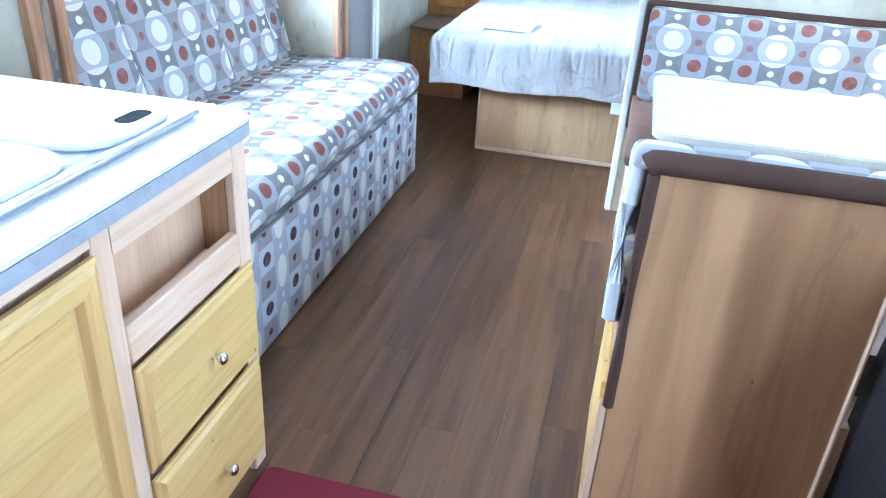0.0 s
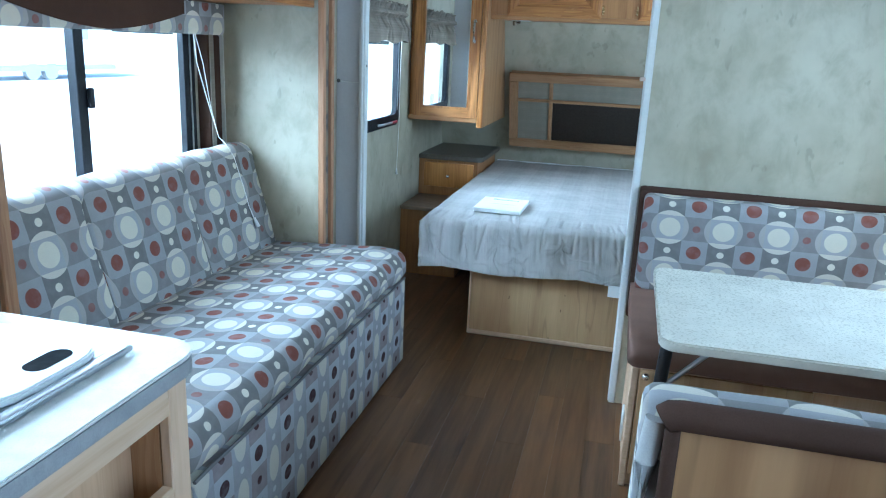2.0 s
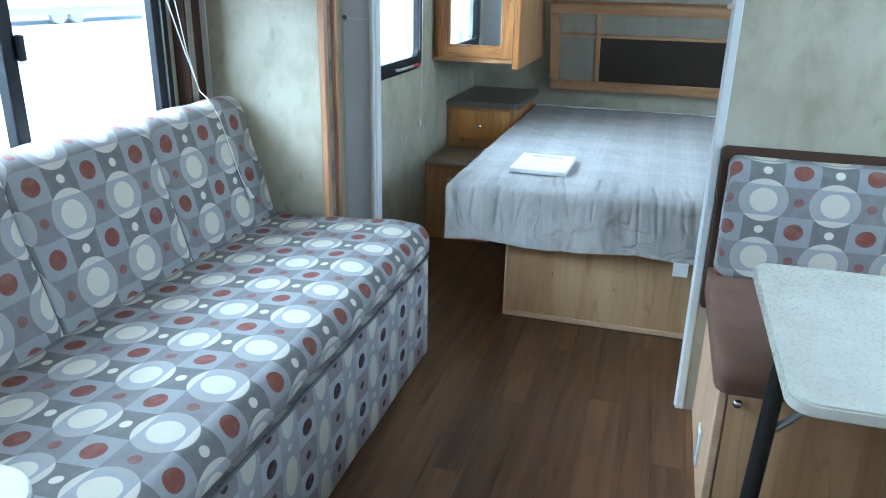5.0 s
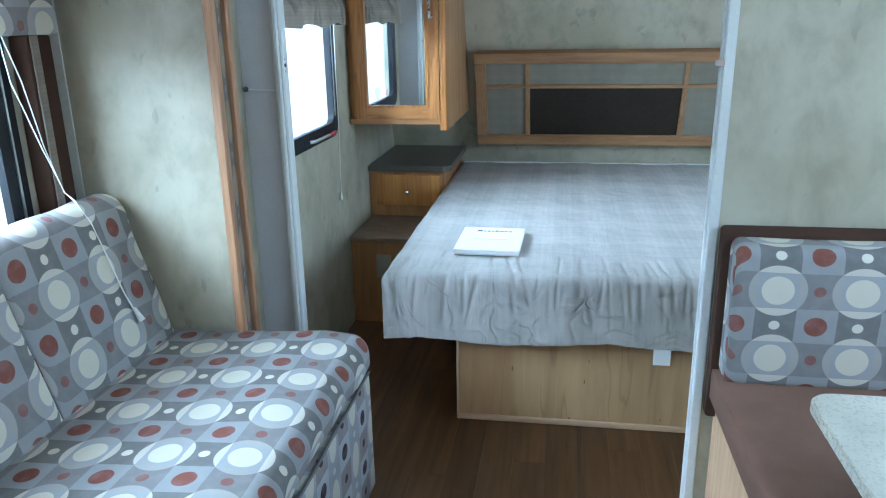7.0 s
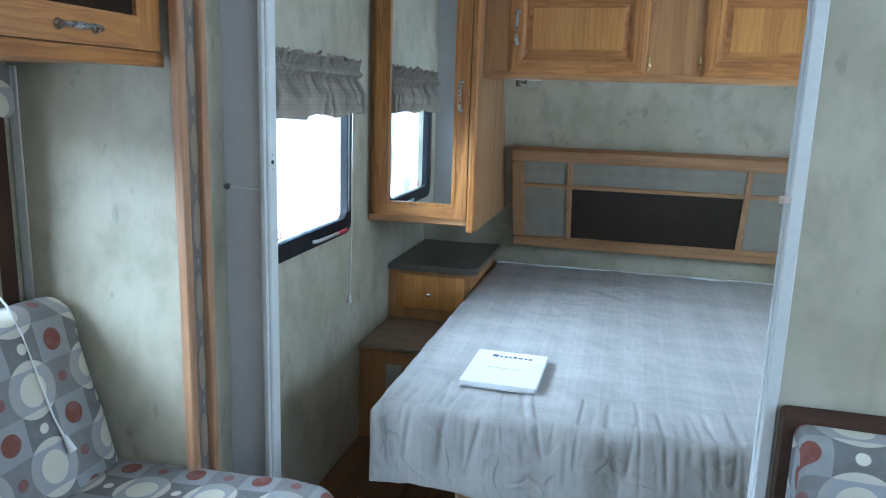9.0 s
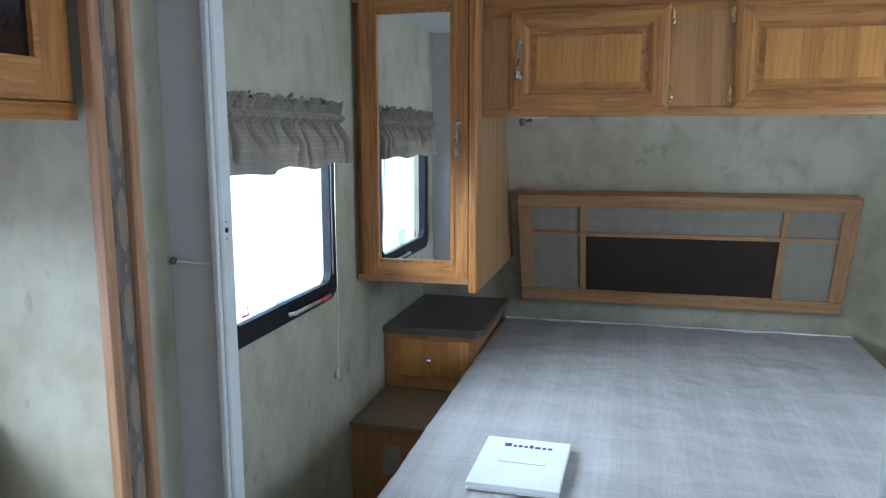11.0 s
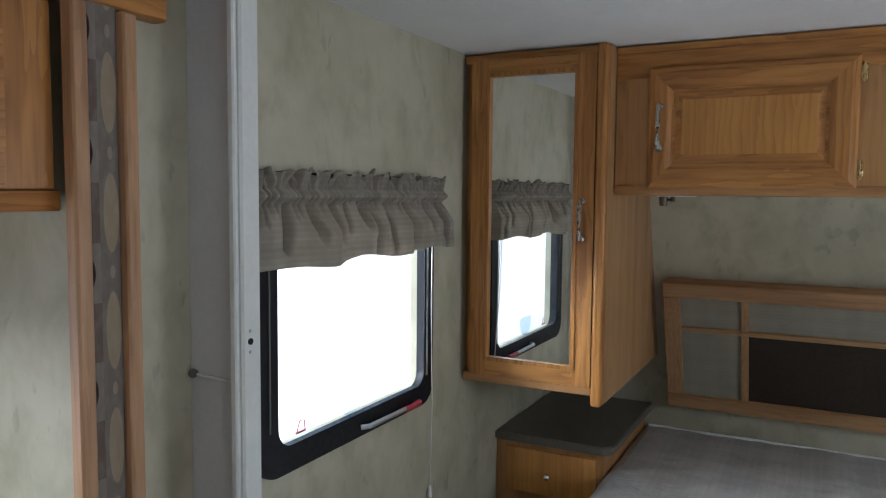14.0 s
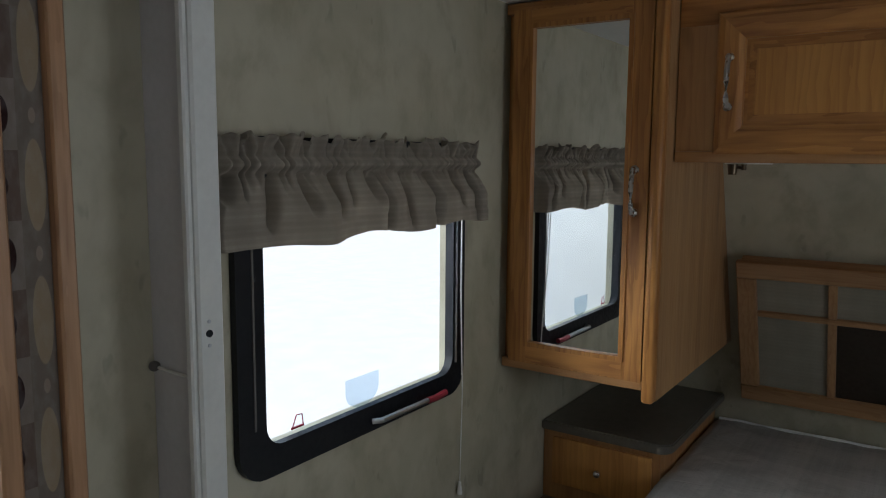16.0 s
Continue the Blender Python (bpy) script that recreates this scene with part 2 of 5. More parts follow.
def quilted(name, color):
    """Machine-quilted cotton: looping stitched lines that pull the cloth in, a faint wide plaid and fine threads."""
    n = Nodes(name, 0.9, 0, 0.15)
    co = n.coords()
    x, y, z = n.split(co)
    weave = n.noise(n.scaled(co, (420, 420, 420)), 1.0, 2, 0.6)
    cloud = n.noise(co, 3.0, 3, 0.6)
    c = n.mix(n.ramp(cloud, 0.3, 0.75), tuple(k * 1.06 for k in color), tuple(k * 0.92 for k in color))
    for v, period, wide, k in ((x, 0.21, 0.30, 0.22), (y, 0.24, 0.30, 0.18), (x, 0.105, 0.42, 0.12), (y, 0.07, 0.40, 0.08), (x, 0.026, 0.25, 0.08)):
        f = n.ramp(n.math("ABSOLUTE", n.math("SUBTRACT", n.math("FRACT", n.math("DIVIDE", v, period)), 0.5)), wide - 0.04, wide + 0.04)
        c = n.mix(n.math("MULTIPLY", f, k), c, (0.62, 0.60, 0.56))
    slub = n.noise(n.scaled(co, (9, 160, 9)), 1.0, 2, 0.6)
    slub2 = n.noise(n.scaled(co, (160, 9, 9)), 1.0, 2, 0.6)
    c = n.mix(n.ramp(n.math("ADD", slub, slub2), 1.0, 1.35, 0, 0.35), c, tuple(k * 0.6 for k in color))
    n.color(n.mix(n.ramp(weave, 0.35, 0.75, 0, 0.2), c, tuple(k * 0.55 for k in color)))
    line = n.math("ABSOLUTE", n.math("SUBTRACT", n.noise(n.scaled(co, (8.5, 8.5, 8.5)), 1.0, 1, 0.45, 0.9), 0.5))
    dip = n.ramp(line, 0.0, 0.085)
    drop = n.ramp(z, 0.585, 0.612, 0.55, 0.16)
    h = n.math("ADD", n.math("MULTIPLY", dip, drop), n.math("MULTIPLY", n.noise(co, 40, 2, 0.5), 0.16))
    h = n.math("ADD", h, n.math("MULTIPLY", weave, 0.04))
    n.bump(h, 0.6, 0.0075)
    return n.mat


def glass(name, tint):
    n = Nodes(name, 0.02)
    n.color(tint)
    n.out.inputs["Transmission Weight"].default_value = 1.0
    n.out.inputs["IOR"].default_value = 1.02
    return n.mat


M_WALL = wallpaper("wallpaper_grey_green", (0.535, 0.502, 0.380), (0.420, 0.386, 0.278), (0.275, 0.240, 0.155))
M_WALLTRIM = plain("wall_trim_pale", (0.62, 0.62, 0.56), 0.5, vary=0.06)
M_CEIL = plain("ceiling_white_vinyl", (0.80, 0.80, 0.79), 0.7, vary=0.03)
M_OUTER = plain("outer_skin_white", (0.8, 0.8, 0.8), 0.4, vary=0.04)
M_JAMB = plain("jamb_white_plastic", (0.72, 0.73, 0.70), 0.42, vary=0.05)
M_PARTEDGE = plain("door_edge_grey_vinyl", (0.57, 0.56, 0.565), 0.5, vary=0.05)
M_OAK_Z = wood("oak_upright", (0.54, 0.248, 0.064), (0.235, 0.084, 0.020), "z", 0.36, fine_amount=0.22, figure=0.34)
M_OAK_Y = wood("oak_along", (0.54, 0.248, 0.064), (0.235, 0.084, 0.020), "y", 0.36, fine_amount=0.22, figure=0.34)
M_OAK_X = wood("oak_across", (0.54, 0.248, 0.064), (0.235, 0.084, 0.020), "x", 0.36, fine_amount=0.22, figure=0.34)
M_OAKPANEL_X = wood("oak_panel_strips", (0.66, 0.325, 0.082), (0.33, 0.130, 0.030), "z", 0.33, 0.085, "x", 0.42, fine_amount=0.16, figure=0.36)
M_FACE_Z = wood("oak_face_upright", (0.50, 0.265, 0.100), (0.31, 0.140, 0.050), "z", 0.38, fine_amount=0.2, figure=0.2)
M_FACE_X = wood("oak_face_across", (0.50, 0.265, 0.100), (0.31, 0.140, 0.050), "x", 0.38, fine_amount=0.2, figure=0.2)
M_SIDEPANEL = wood("oak_print_side", (0.47, 0.275, 0.125), (0.28, 0.145, 0.060), "z", 0.4, 0.05, "y", 0.5)
M_DULL_X = wood("oak_dull_across", (0.42, 0.245, 0.115), (0.27, 0.135, 0.055), "x", 0.45, figure=0.3)
M_DULL_Z = wood("oak_dull_upright", (0.42, 0.245, 0.115), (0.27, 0.135, 0.055), "z", 0.45, figure=0.3)
M_HICK_X = wood("hickory_panel", (0.64, 0.445, 0.225), (0.33, 0.185, 0.080), "z", 0.42, 0.118, "x", 0.5, 0.2, soft=0.35)
M_HICK_PANEL = wood("hickory_bench_panel", (0.52, 0.315, 0.140), (0.225, 0.110, 0.042), "z", 0.42, 0.072, "x", 0.15, 0.16, soft=0.55)
M_HICK_Y = wood("hickory_panel_side", (0.68, 0.47, 0.28), (0.46, 0.28, 0.15), "z", 0.45, 0.09, "y", 0.4)
M_MAPLE_Y = wood("maple_along", (0.74, 0.56, 0.37), (0.58, 0.38, 0.21), "y")
M_MAPLE_Z = wood("maple_upright", (0.72, 0.53, 0.35), (0.56, 0.37, 0.21), "z")
M_MAPLE_X = wood("maple_across", (0.72, 0.53, 0.35), (0.56, 0.37, 0.21), "x")
M_DOORGOLD = wood("maple_golden_panel", (0.68, 0.47, 0.155), (0.52, 0.32, 0.09), "y", 0.38, soft=0.25)
M_GOLD_Z = wood("maple_golden_upright", (0.66, 0.44, 0.15), (0.50, 0.29, 0.085), "z", 0.38)
M_POST = wood("pine_trim", (0.52, 0.30, 0.155), (0.27, 0.130, 0.058), "z", figure=0.2)
M_FLOOR = vinyl_plank()
M_GROUT = plain("floor_joint_dark", (0.045, 0.026, 0.016), 0.6)
M_FAB = fabric("fabric_circles")
M_FAB_SKIRT = fabric("fabric_ovals", skirt=True)
M_FAB_STRIP = fabric("fabric_ovals_brown", skirt=True, tone=(0.62, 0.51, 0.41))
M_PIPING = cloth("pale_cushion_edge", (0.46, 0.45, 0.43))
M_WELT = cloth("grey_seam_welt", (0.16, 0.155, 0.15))
M_BROWN = cloth("brown_microfibre", (0.072, 0.041, 0.028))
M_BROWN_L = cloth("brown_vinyl_seat", (0.195, 0.115, 0.080), 0.55)
M_QUILT = quilted("quilt_grey_cotton", (0.43, 0.415, 0.385))
M_VAL = cloth("valance_linen", (0.43, 0.378, 0.31), 0.9, 0.32, 0.3, 0.13)
M_PLAID = cloth("plaid_linen_inset", (0.30, 0.275, 0.22), 0.9, 0.09)
M_DARKPANEL = plain("dark_brown_inset", (0.022, 0.014, 0.008), 0.5, vary=0.2)
M_BLACKFRAME = plain("black_window_frame", (0.008, 0.009, 0.012), 0.42, spec=0.3)
M_CHROME = plain("chrome", (0.75, 0.75, 0.76), 0.16, 1.0, 0.04)
M_BRASS = plain("brass", (0.70, 0.52, 0.26), 0.25, 1.0, 0.06)
M_BRONZE = plain("dark_bronze", (0.10, 0.075, 0.05), 0.35, 1.0, 0.1)
M_STEEL = plain("stainless_steel", (0.55, 0.57, 0.60), 0.36, 1.0, 0.06)
M_BLACK = plain("black_tube", (0.012, 0.012, 0.013), 0.35)
M_COUNTER = plain("counter_speckled_laminate", (0.66, 0.65, 0.60), 0.32, vary=0.10, scale=30)
M_TABLE = plain("table_laminate_beige", (0.60, 0.575, 0.485), 0.3, vary=0.11, scale=9)
M_COUNTEREDGE = plain("counter_edge_grey", (0.33, 0.34, 0.34), 0.4, vary=0.12, scale=30)
M_NIGHTTOP = plain("nightstand_top_dark_laminate", (0.125, 0.112, 0.09), 0.35, vary=0.15, scale=40)
M_WHITE = plain("white_plastic", (0.82, 0.82, 0.80), 0.35, vary=0.02)
M_IVORY = plain("ivory_plastic", (0.42, 0.36, 0.26), 0.4, vary=0.05)
M_CATCH = plain("pink_ivory_plastic", (0.62, 0.50, 0.43), 0.4, vary=0.05)
M_PAPER = plain("white_paper", (0.86, 0.86, 0.85), 0.6, vary=0.02)
M_INK = plain("dark_ink", (0.07, 0.085, 0.15), 0.6)
M_FADEDINK = plain("faint_ink", (0.42, 0.43, 0.46), 0.6)
M_CORD = plain("white_cord", (0.80, 0.80, 0.77), 0.6)
M_RED = plain("red_plastic", (0.32, 0.03, 0.045), 0.4)
M_KNOB = plain("grey_rubber", (0.13, 0.12, 0.11), 0.6)
M_RUG = cloth("maroon_carpet", (0.17, 0.025, 0.035))
M_STEPTOP = plain("step_brown_laminate", (0.25, 0.180, 0.118), 0.5, vary=0.15, scale=20)
M_GLASS = glass("window_glass", (0.96, 0.98, 0.97))
M_STICKER = glass("clear_label", (0.62, 0.72, 0.80))
M_DARKGLASS = plain("dark_smoked_glass", (0.012, 0.010, 0.010), 0.12)
M_MIRROR = Nodes("mirror_silver", 0.012, 1.0).color((0.88, 0.89, 0.88)).mat
M_SLOT_SHADE = plain("slot_shade_black", (0.012, 0.012, 0.013), 0.9, vary=0.2, spec=0.1)
M_PEWTER = plain("brushed_pewter", (0.46, 0.45, 0.43), 0.28, 1.0, 0.06)
M_GRAVEL = plain("pale_gravel", (0.60, 0.61, 0.62), 0.9, vary=0.05, scale=3)
M_BLACKBAG = plain("black_nylon", (0.010, 0.010, 0.011), 0.5, vary=0.3, scale=14)


# ---- mesh helpers ----
def bx(x0, x1, y0, y1, z0, z1, bevel=0.0, seg=1):
    bm = bmesh.new()
    bmesh.ops.create_cube(bm, size=1, matrix=Matrix.LocRotScale(((x0 + x1) / 2, (y0 + y1) / 2, (z0 + z1) / 2), None, (x1 - x0, y1 - y0, z1 - z0)))
    if bevel:
        bmesh.ops.bevel(bm, geom=list(bm.edges), offset=bevel, segments=seg, profile=0.5, affect="EDGES")
    return bm


def joined(*bms):
    out = bmesh.new()
    for b in bms:
        me = bpy.data.meshes.new("t")
        b.to_mesh(me)
        b.free()
        out.from_mesh(me)
        bpy.data.meshes.remove(me)
    return out


def cyl(p0, p1, r, seg=14, r2=None, bevel=0.0):
    p0, p1 = Vector(p0), Vector(p1)
    bm = bmesh.new()
    turn = (p1 - p0).to_track_quat("Z", "Y").to_matrix().to_4x4()
    bmesh.ops.create_cone(bm, cap_ends=True, segments=seg, radius1=r, radius2=r if r2 is None else r2, depth=(p1 - p0).length, matrix=Matrix.Translation((p0 + p1) / 2) @ turn)
    if bevel:
        bmesh.ops.bevel(bm, geom=[e for e in bm.edges if abs((e.verts[0].co - e.verts[1].co).normalized().dot((p1 - p0).normalized())) < 0.5], offset=bevel, segments=2, affect="EDGES")
    return bm


def ball(c, r, sx=1, sy=1, sz=1):
    bm = bmesh.new()
    bmesh.ops.create_uvsphere(bm, u_segments=14, v_segments=9, radius=r, matrix=Matrix.LocRotScale(c, None, (sx, sy, sz)))
    return bm


def tube(points, r, seg=8):
    """A round rod along a line of points."""
    bm = bmesh.new()
    pts = [Vector(p) for p in points]
    rings = []
    for i, p in enumerate(pts):
        d = (pts[min(i + 1, len(pts) - 1)] - pts[max(i - 1, 0)]).normalized()
        m = d.to_track_quat("Z", "Y").to_matrix()
        rings.append([bm.verts.new(p + m @ Vector((r * math.cos(a), r * math.sin(a), 0))) for a in (2 * math.pi * k / seg for k in range(seg))])
    for a, b in zip(rings, rings[1:]):
        for k in range(seg):
            bm.faces.new((a[k], a[(k + 1) % seg], b[(k + 1) % seg], b[k]))
    bm.faces.new(rings[0][::-1])
    bm.faces.new(rings[-1])
    return bm


def slab(outline, z0, z1, bevel=0.0, seg=2):
    """An upright prism over an outline in x and y."""
    bm = bmesh.new()
    f = bm.faces.new([bm.verts.new((x, y, z0)) for x, y in outline])
    up = bmesh.ops.extrude_face_region(bm, geom=[f])
    bmesh.ops.translate(bm, vec=(0, 0, z1 - z0), verts=[v for v in up["geom"] if isinstance(v, bmesh.types.BMVert)])
    bmesh.ops.recalc_face_normals(bm, faces=bm.faces)
    if bevel:
        bmesh.ops.bevel(bm, geom=[e for e in bm.edges if abs(e.verts[0].co.z - e.verts[1].co.z) < 1e-5], offset=bevel, segments=seg, affect="EDGES")
    return bm


def round_rect(x0, x1, y0, y1, r, seg=6):
    """Corner points of a rectangle with rounded corners, anticlockwise."""
    pts = []
    for cx, cy, a0 in ((x1 - r, y1 - r, 0), (x0 + r, y1 - r, 90), (x0 + r, y0 + r, 180), (x1 - r, y0 + r, 270)):
        pts += [(cx + r * math.cos(radians(a0 + 90 * k / seg)), cy + r * math.sin(radians(a0 + 90 * k / seg))) for k in range(seg + 1)]
    return pts


def ring_frame(o, i, r_o, r_i, depth):
    """A flat frame with rounded corners in the local x-y plane: outer and inner box (x0, x1, y0, y1), from z 0 to depth."""
    bm = bmesh.new()
    a, b = round_rect(*o, r_o), round_rect(*i, r_i)
    rows = [[bm.verts.new((x, y, z)) for x, y in pts] for pts, z in ((a, 0), (a, depth), (b, depth), (b, 0))]
    n = len(a)
    for p, q in zip(rows, rows[1:] + rows[:1]):
        for k in range(n):
            bm.faces.new((p[k], p[(k + 1) % n], q[(k + 1) % n], q[k]))
    bmesh.ops.recalc_face_normals(bm, faces=bm.faces)
    return bm


def moved(bm, m):
    bmesh.ops.transform(bm, matrix=m, verts=bm.verts)
    return bm


FACE_LEFTWALL = Matrix(((0, 0, 1, 0), (1, 0, 0, 0), (0, 1, 0, 0), (0, 0, 0, 1)))   # local x, y, z -> world y, z, x
FACE_FRONT = Matrix(((1, 0, 0, 0), (0, 0, -1, 0), (0, 1, 0, 0), (0, 0, 0, 1)))    # local x, y, z -> world x, z, -y


def roll_profile(profile, a0, a1, axis, n=24, soft=0.02, lump=0.0, seed=0, uo=0.0, vo=0.0, us=1.0, vs=1.0):
    """A cushion: a profile drawn along an axis with rounded ends; UV in metres along the axis and round the profile.
    axis 'y': profile in (x, z); axis 'x': profile in (y, z)."""
    bm = bmesh.new()
    uvl = bm.loops.layers.uv.new("UVMap")
    cx = sum(p[0] for p in profile) / len(profile)
    cz = sum(p[1] for p in profile) / len(profile)
    m = len(profile)
    arc = [0.0]
    for i in range(m):
        arc.append(arc[-1] + math.dist(profile[i], profile[(i + 1) % m]))
    stations = [(a0 + soft * (1 - math.cos(math.pi / 2 * k / 3)), soft * (1 - math.sin(math.pi / 2 * k / 3))) for k in range(4)]
    inner = [(a0 + soft + (a1 - a0 - 2 * soft) * k / n, 0.0) for k in range(1, n)]
    stations = stations + inner + [(a0 + a1 - s, d) for s, d in reversed(stations)]
    rows = []
    for s, inset in stations:
        row = []
        for px, pz in profile:
            dx, dz = px - cx, pz - cz
            ln = math.hypot(dx, dz) or 1
            k = 1 - inset / max(ln, 0.02)
            w = lump * noise.noise((s * 6 + seed, px * 8, pz * 8)) if lump else 0
            p = (cx + dx * (k + w / ln), cz + dz * (k + w / ln))
            row.append(bm.verts.new((p[0], s, p[1]) if axis == "y" else (s, p[0], p[1])))
        rows.append(row)
    for i in range(len(rows) - 1):
        for j in range(m):
            q = (j + 1) % m
            f = bm.faces.new((rows[i][j], rows[i][q], rows[i + 1][q], rows[i + 1][j]))
            for loop, (ii, jj) in zip(f.loops, ((i, j), (i, j + 1), (i + 1, j + 1), (i + 1, j))):
                loop[uvl].uv = ((stations[ii][0] - uo) * us, (arc[jj] - vo) * vs)
    for row, s in ((rows[0], stations[0]), (rows[-1][::-1], stations[-1])):
        f = bm.faces.new(row)
        for loop in f.loops:
            c = loop.vert.co
            loop[uvl].uv = (c.x if axis == "y" else c.y, c.z)
    bmesh.ops.recalc_face_normals(bm, faces=bm.faces)
    return bm


def path_len(profile, k):
    """Length along a profile up to its point k."""
    return sum(math.dist(profile[i], profile[i + 1]) for i in range(k))


def obj(name, bm, material, smooth=40):
    me = bpy.data.meshes.new(name)
    bm.to_mesh(me)
    bm.free()
    me.materials.append(material)
    if smooth:
        me.shade_smooth()
        me.set_sharp_from_angle(angle=radians(smooth))
    return new(name, me)


def part(name, bm, material, parent, label="", smooth=40):
    ob = obj(name, bm, material, smooth)
    ob.parent = parent
    ob.matrix_parent_inverse = Matrix.Translation(-parent.location) if parent.type == "EMPTY" else Matrix.Identity(4)
    return tagged(ob, label)


def thing(name, label, category, base, group=""):
    ob = new(name)
    ob.location = base
    ob.empty_display_size = 0.1
    return tagged(ob, label, category, group)


def setting(name, bm, material, label, smooth=30, category="wall"):
    return tagged(obj(name, bm, material, smooth), label, category, kind="structure")


# ---- the setting ----
H = 2.02            # ceiling height
XL, XR = -1.355, 1.03
YB, YF = -1.7, 5.85
SX = -1.83          # outer wall of the slide-out
S0, S1 = 1.575, 3.325


def front_y(z):
    """The sloping inside of the nose wall."""
    return 5.705 - 0.39 * max(0.0, z - 0.60)


floor = setting("floor", bx(XL, XR, YB, YF, -0.06, -0.004), M_GROUT, "dark walnut plank vinyl floor", category="floor")
setting("floor_slide", bx(SX, XL - 0.002, S0, S1, -0.06, -0.004), M_GROUT, "dark floor under the sofa", category="floor")
setting("ceiling", bx(XL - 0.1, XR + 0.1, YB - 0.1, YF + 0.1, H, H + 0.05), M_CEIL, "white vinyl ceiling", category="ceiling")
setting("ceiling_slide", bx(SX - 0.05, XL - 0.0505, S0 - 0.115, S1 + 0.0875, 1.90, 1.95), M_CEIL, "white ceiling of the slide-out", category="ceiling")

WB = (3.755, 4.47, 1.0, 1.60)     # bedroom window hole: y0 y1 z0 z1
WA = (1.86, 3.07, 0.86, 1.62)     # sofa window hole
WK = (0.76, 1.34, 1.15, 1.65)     # assumed, unseen opening behind the counter, cut for the fill lamp
WD = (1.85, 2.75, 1.05, 1.65)     # assumed, unseen opening by the dinette, cut for the fill lamp
WR = (3.86, 4.54, 1.02, 1.54)     # bedroom window in the other side wall
DO = (0.03, 0.67, 0.0, 1.93)      # assumed, unseen entry opening, cut for the fill lamp


def holed(x0, x1, y0, y1, z0, z1, holes):
    """A wall across x with openings (y0, y1, z0, z1), as one shell."""
    ys = sorted({y0, y1, *[v for h in holes for v in h[:2]]})
    zs = sorted({z0, z1, *[v for h in holes for v in h[2:]]})
    bm = bmesh.new()
    vs = {(y, z): bm.verts.new((x0, y, z)) for y in ys for z in zs}
    faces = []
    for a, b in zip(ys, ys[1:]):
        for c, d in zip(zs, zs[1:]):
            if not any(h[0] <= a and b <= h[1] and h[2] <= c and d <= h[3] for h in holes):
                faces.append(bm.faces.new((vs[a, c], vs[b, c], vs[b, d], vs[a, d])))
    up = bmesh.ops.extrude_face_region(bm, geom=faces)
    bmesh.ops.translate(bm, vec=(x1 - x0, 0, 0), verts=[v for v in up["geom"] if isinstance(v, bmesh.types.BMVert)])
    bmesh.ops.delete(bm, geom=[v for v in bm.verts if not v.link_faces], context="VERTS")
    bmesh.ops.recalc_face_normals(bm, faces=bm.faces)
    return bm


T = 0.05
setting("wall_left_bedroom", holed(XL - T, XL, 3.400, YF, -0.05, H, [WB]), M_WALL, "mottled grey-green papered side wall with a window opening")
setting("wall_left_kitchen", holed(XL - T, XL, YB, 1.459, -0.05, H, [WK]), M_WALL, "papered side wall behind the counter")
setting("wall_left_header", bx(XL - T, XL, 1.4595, 3.3995, 1.93, H), M_WALL, "papered strip above the slide-out opening")
setting("wall_slide_outer", holed(SX - T, SX, S0 - T, S1 + T, -0.05, 1.90, [WA]), M_WALL, "papered outer wall of the slide-out with a wide window opening")
setting("wall_slide_far", bx(SX + 0.001, -1.333, S1, S1 + 0.015, -0.05, 1.898), M_WALL, "mottled papered end wall of the slide-out")
setting("wall_slide_skin", bx(SX - 0.048, XL - 0.067, S1 + 0.052, S1 + 0.064, -0.05, 1.898), M_OUTER, "white outer skin on the end of the slide-out")
setting("wall_slide_near", bx(SX + 0.001, XL - 0.0655, S0 - 0.03, S0, -0.05, 1.898), M_WALL, "papered end wall of the slide-out by the counter")
setting("wall_right", holed(XR, XR + T, YB, YF, -0.05, H, [DO, WD, WR]), M_WALL, "papered side wall beside the dinette")
setting("wall_back", bx(XL, XR, YB - T, YB, -0.05, H), M_WALL, "plain papered rear wall")
nose = bmesh.new()
prof = [(-0.05, front_y(0.0)), (0.6, front_y(0.6)), (H, front_y(H))]
rows = [[nose.verts.new((x, y + dy, z)) for z, y in prof] for x, dy in ((XL, 0), (XR, 0), (XR, T), (XL, T))]
for i in range(4):
    for k in range(2):
        nose.faces.new((rows[i][k], rows[(i + 1) % 4][k], rows[(i + 1) % 4][k + 1], rows[i][k + 1]))
bmesh.ops.recalc_face_normals(nose, faces=nose.faces)
setting("wall_front", nose, M_WALL, "sloping papered nose wall behind the bed")

# partitions at the bedroom doorway
PRX, PRY = 0.017, 3.200
setting("wall_partition", bx(PRX + 0.02, XR, PRY + 0.002, PRY + 0.042, 0, H), M_WALL, "papered partition between dinette and bedroom")
setting("door_jamb_1", joined(bx(PRX, PRX + 0.026, PRY - 0.004, PRY + 0.046, 0, H, 0.003), bx(PRX - 0.004, PRX + 0.004, PRY + 0.012, PRY + 0.032, 0, H, 0.002)), M_JAMB, "white plastic edge trim of the doorway", category="door frame")
setting("wall_stub", bx(XL + 0.001, -1.2335, 3.553, 3.574, 0, H), M_PARTEDGE, "narrow grey vinyl stub wall beside the doorway")
setting("door_jamb_2", joined(bx(-1.2335, -1.2095, 3.535, 3.583, 0, H, 0.004), bx(-1.233, -1.218, 3.526, 3.540, 0, H, 0.003), bx(-1.2425, -1.2335, 3.541, 3.5525, 0, H, 0.002)), M_JAMB, "white plastic edge trim of the doorway", category="door frame")


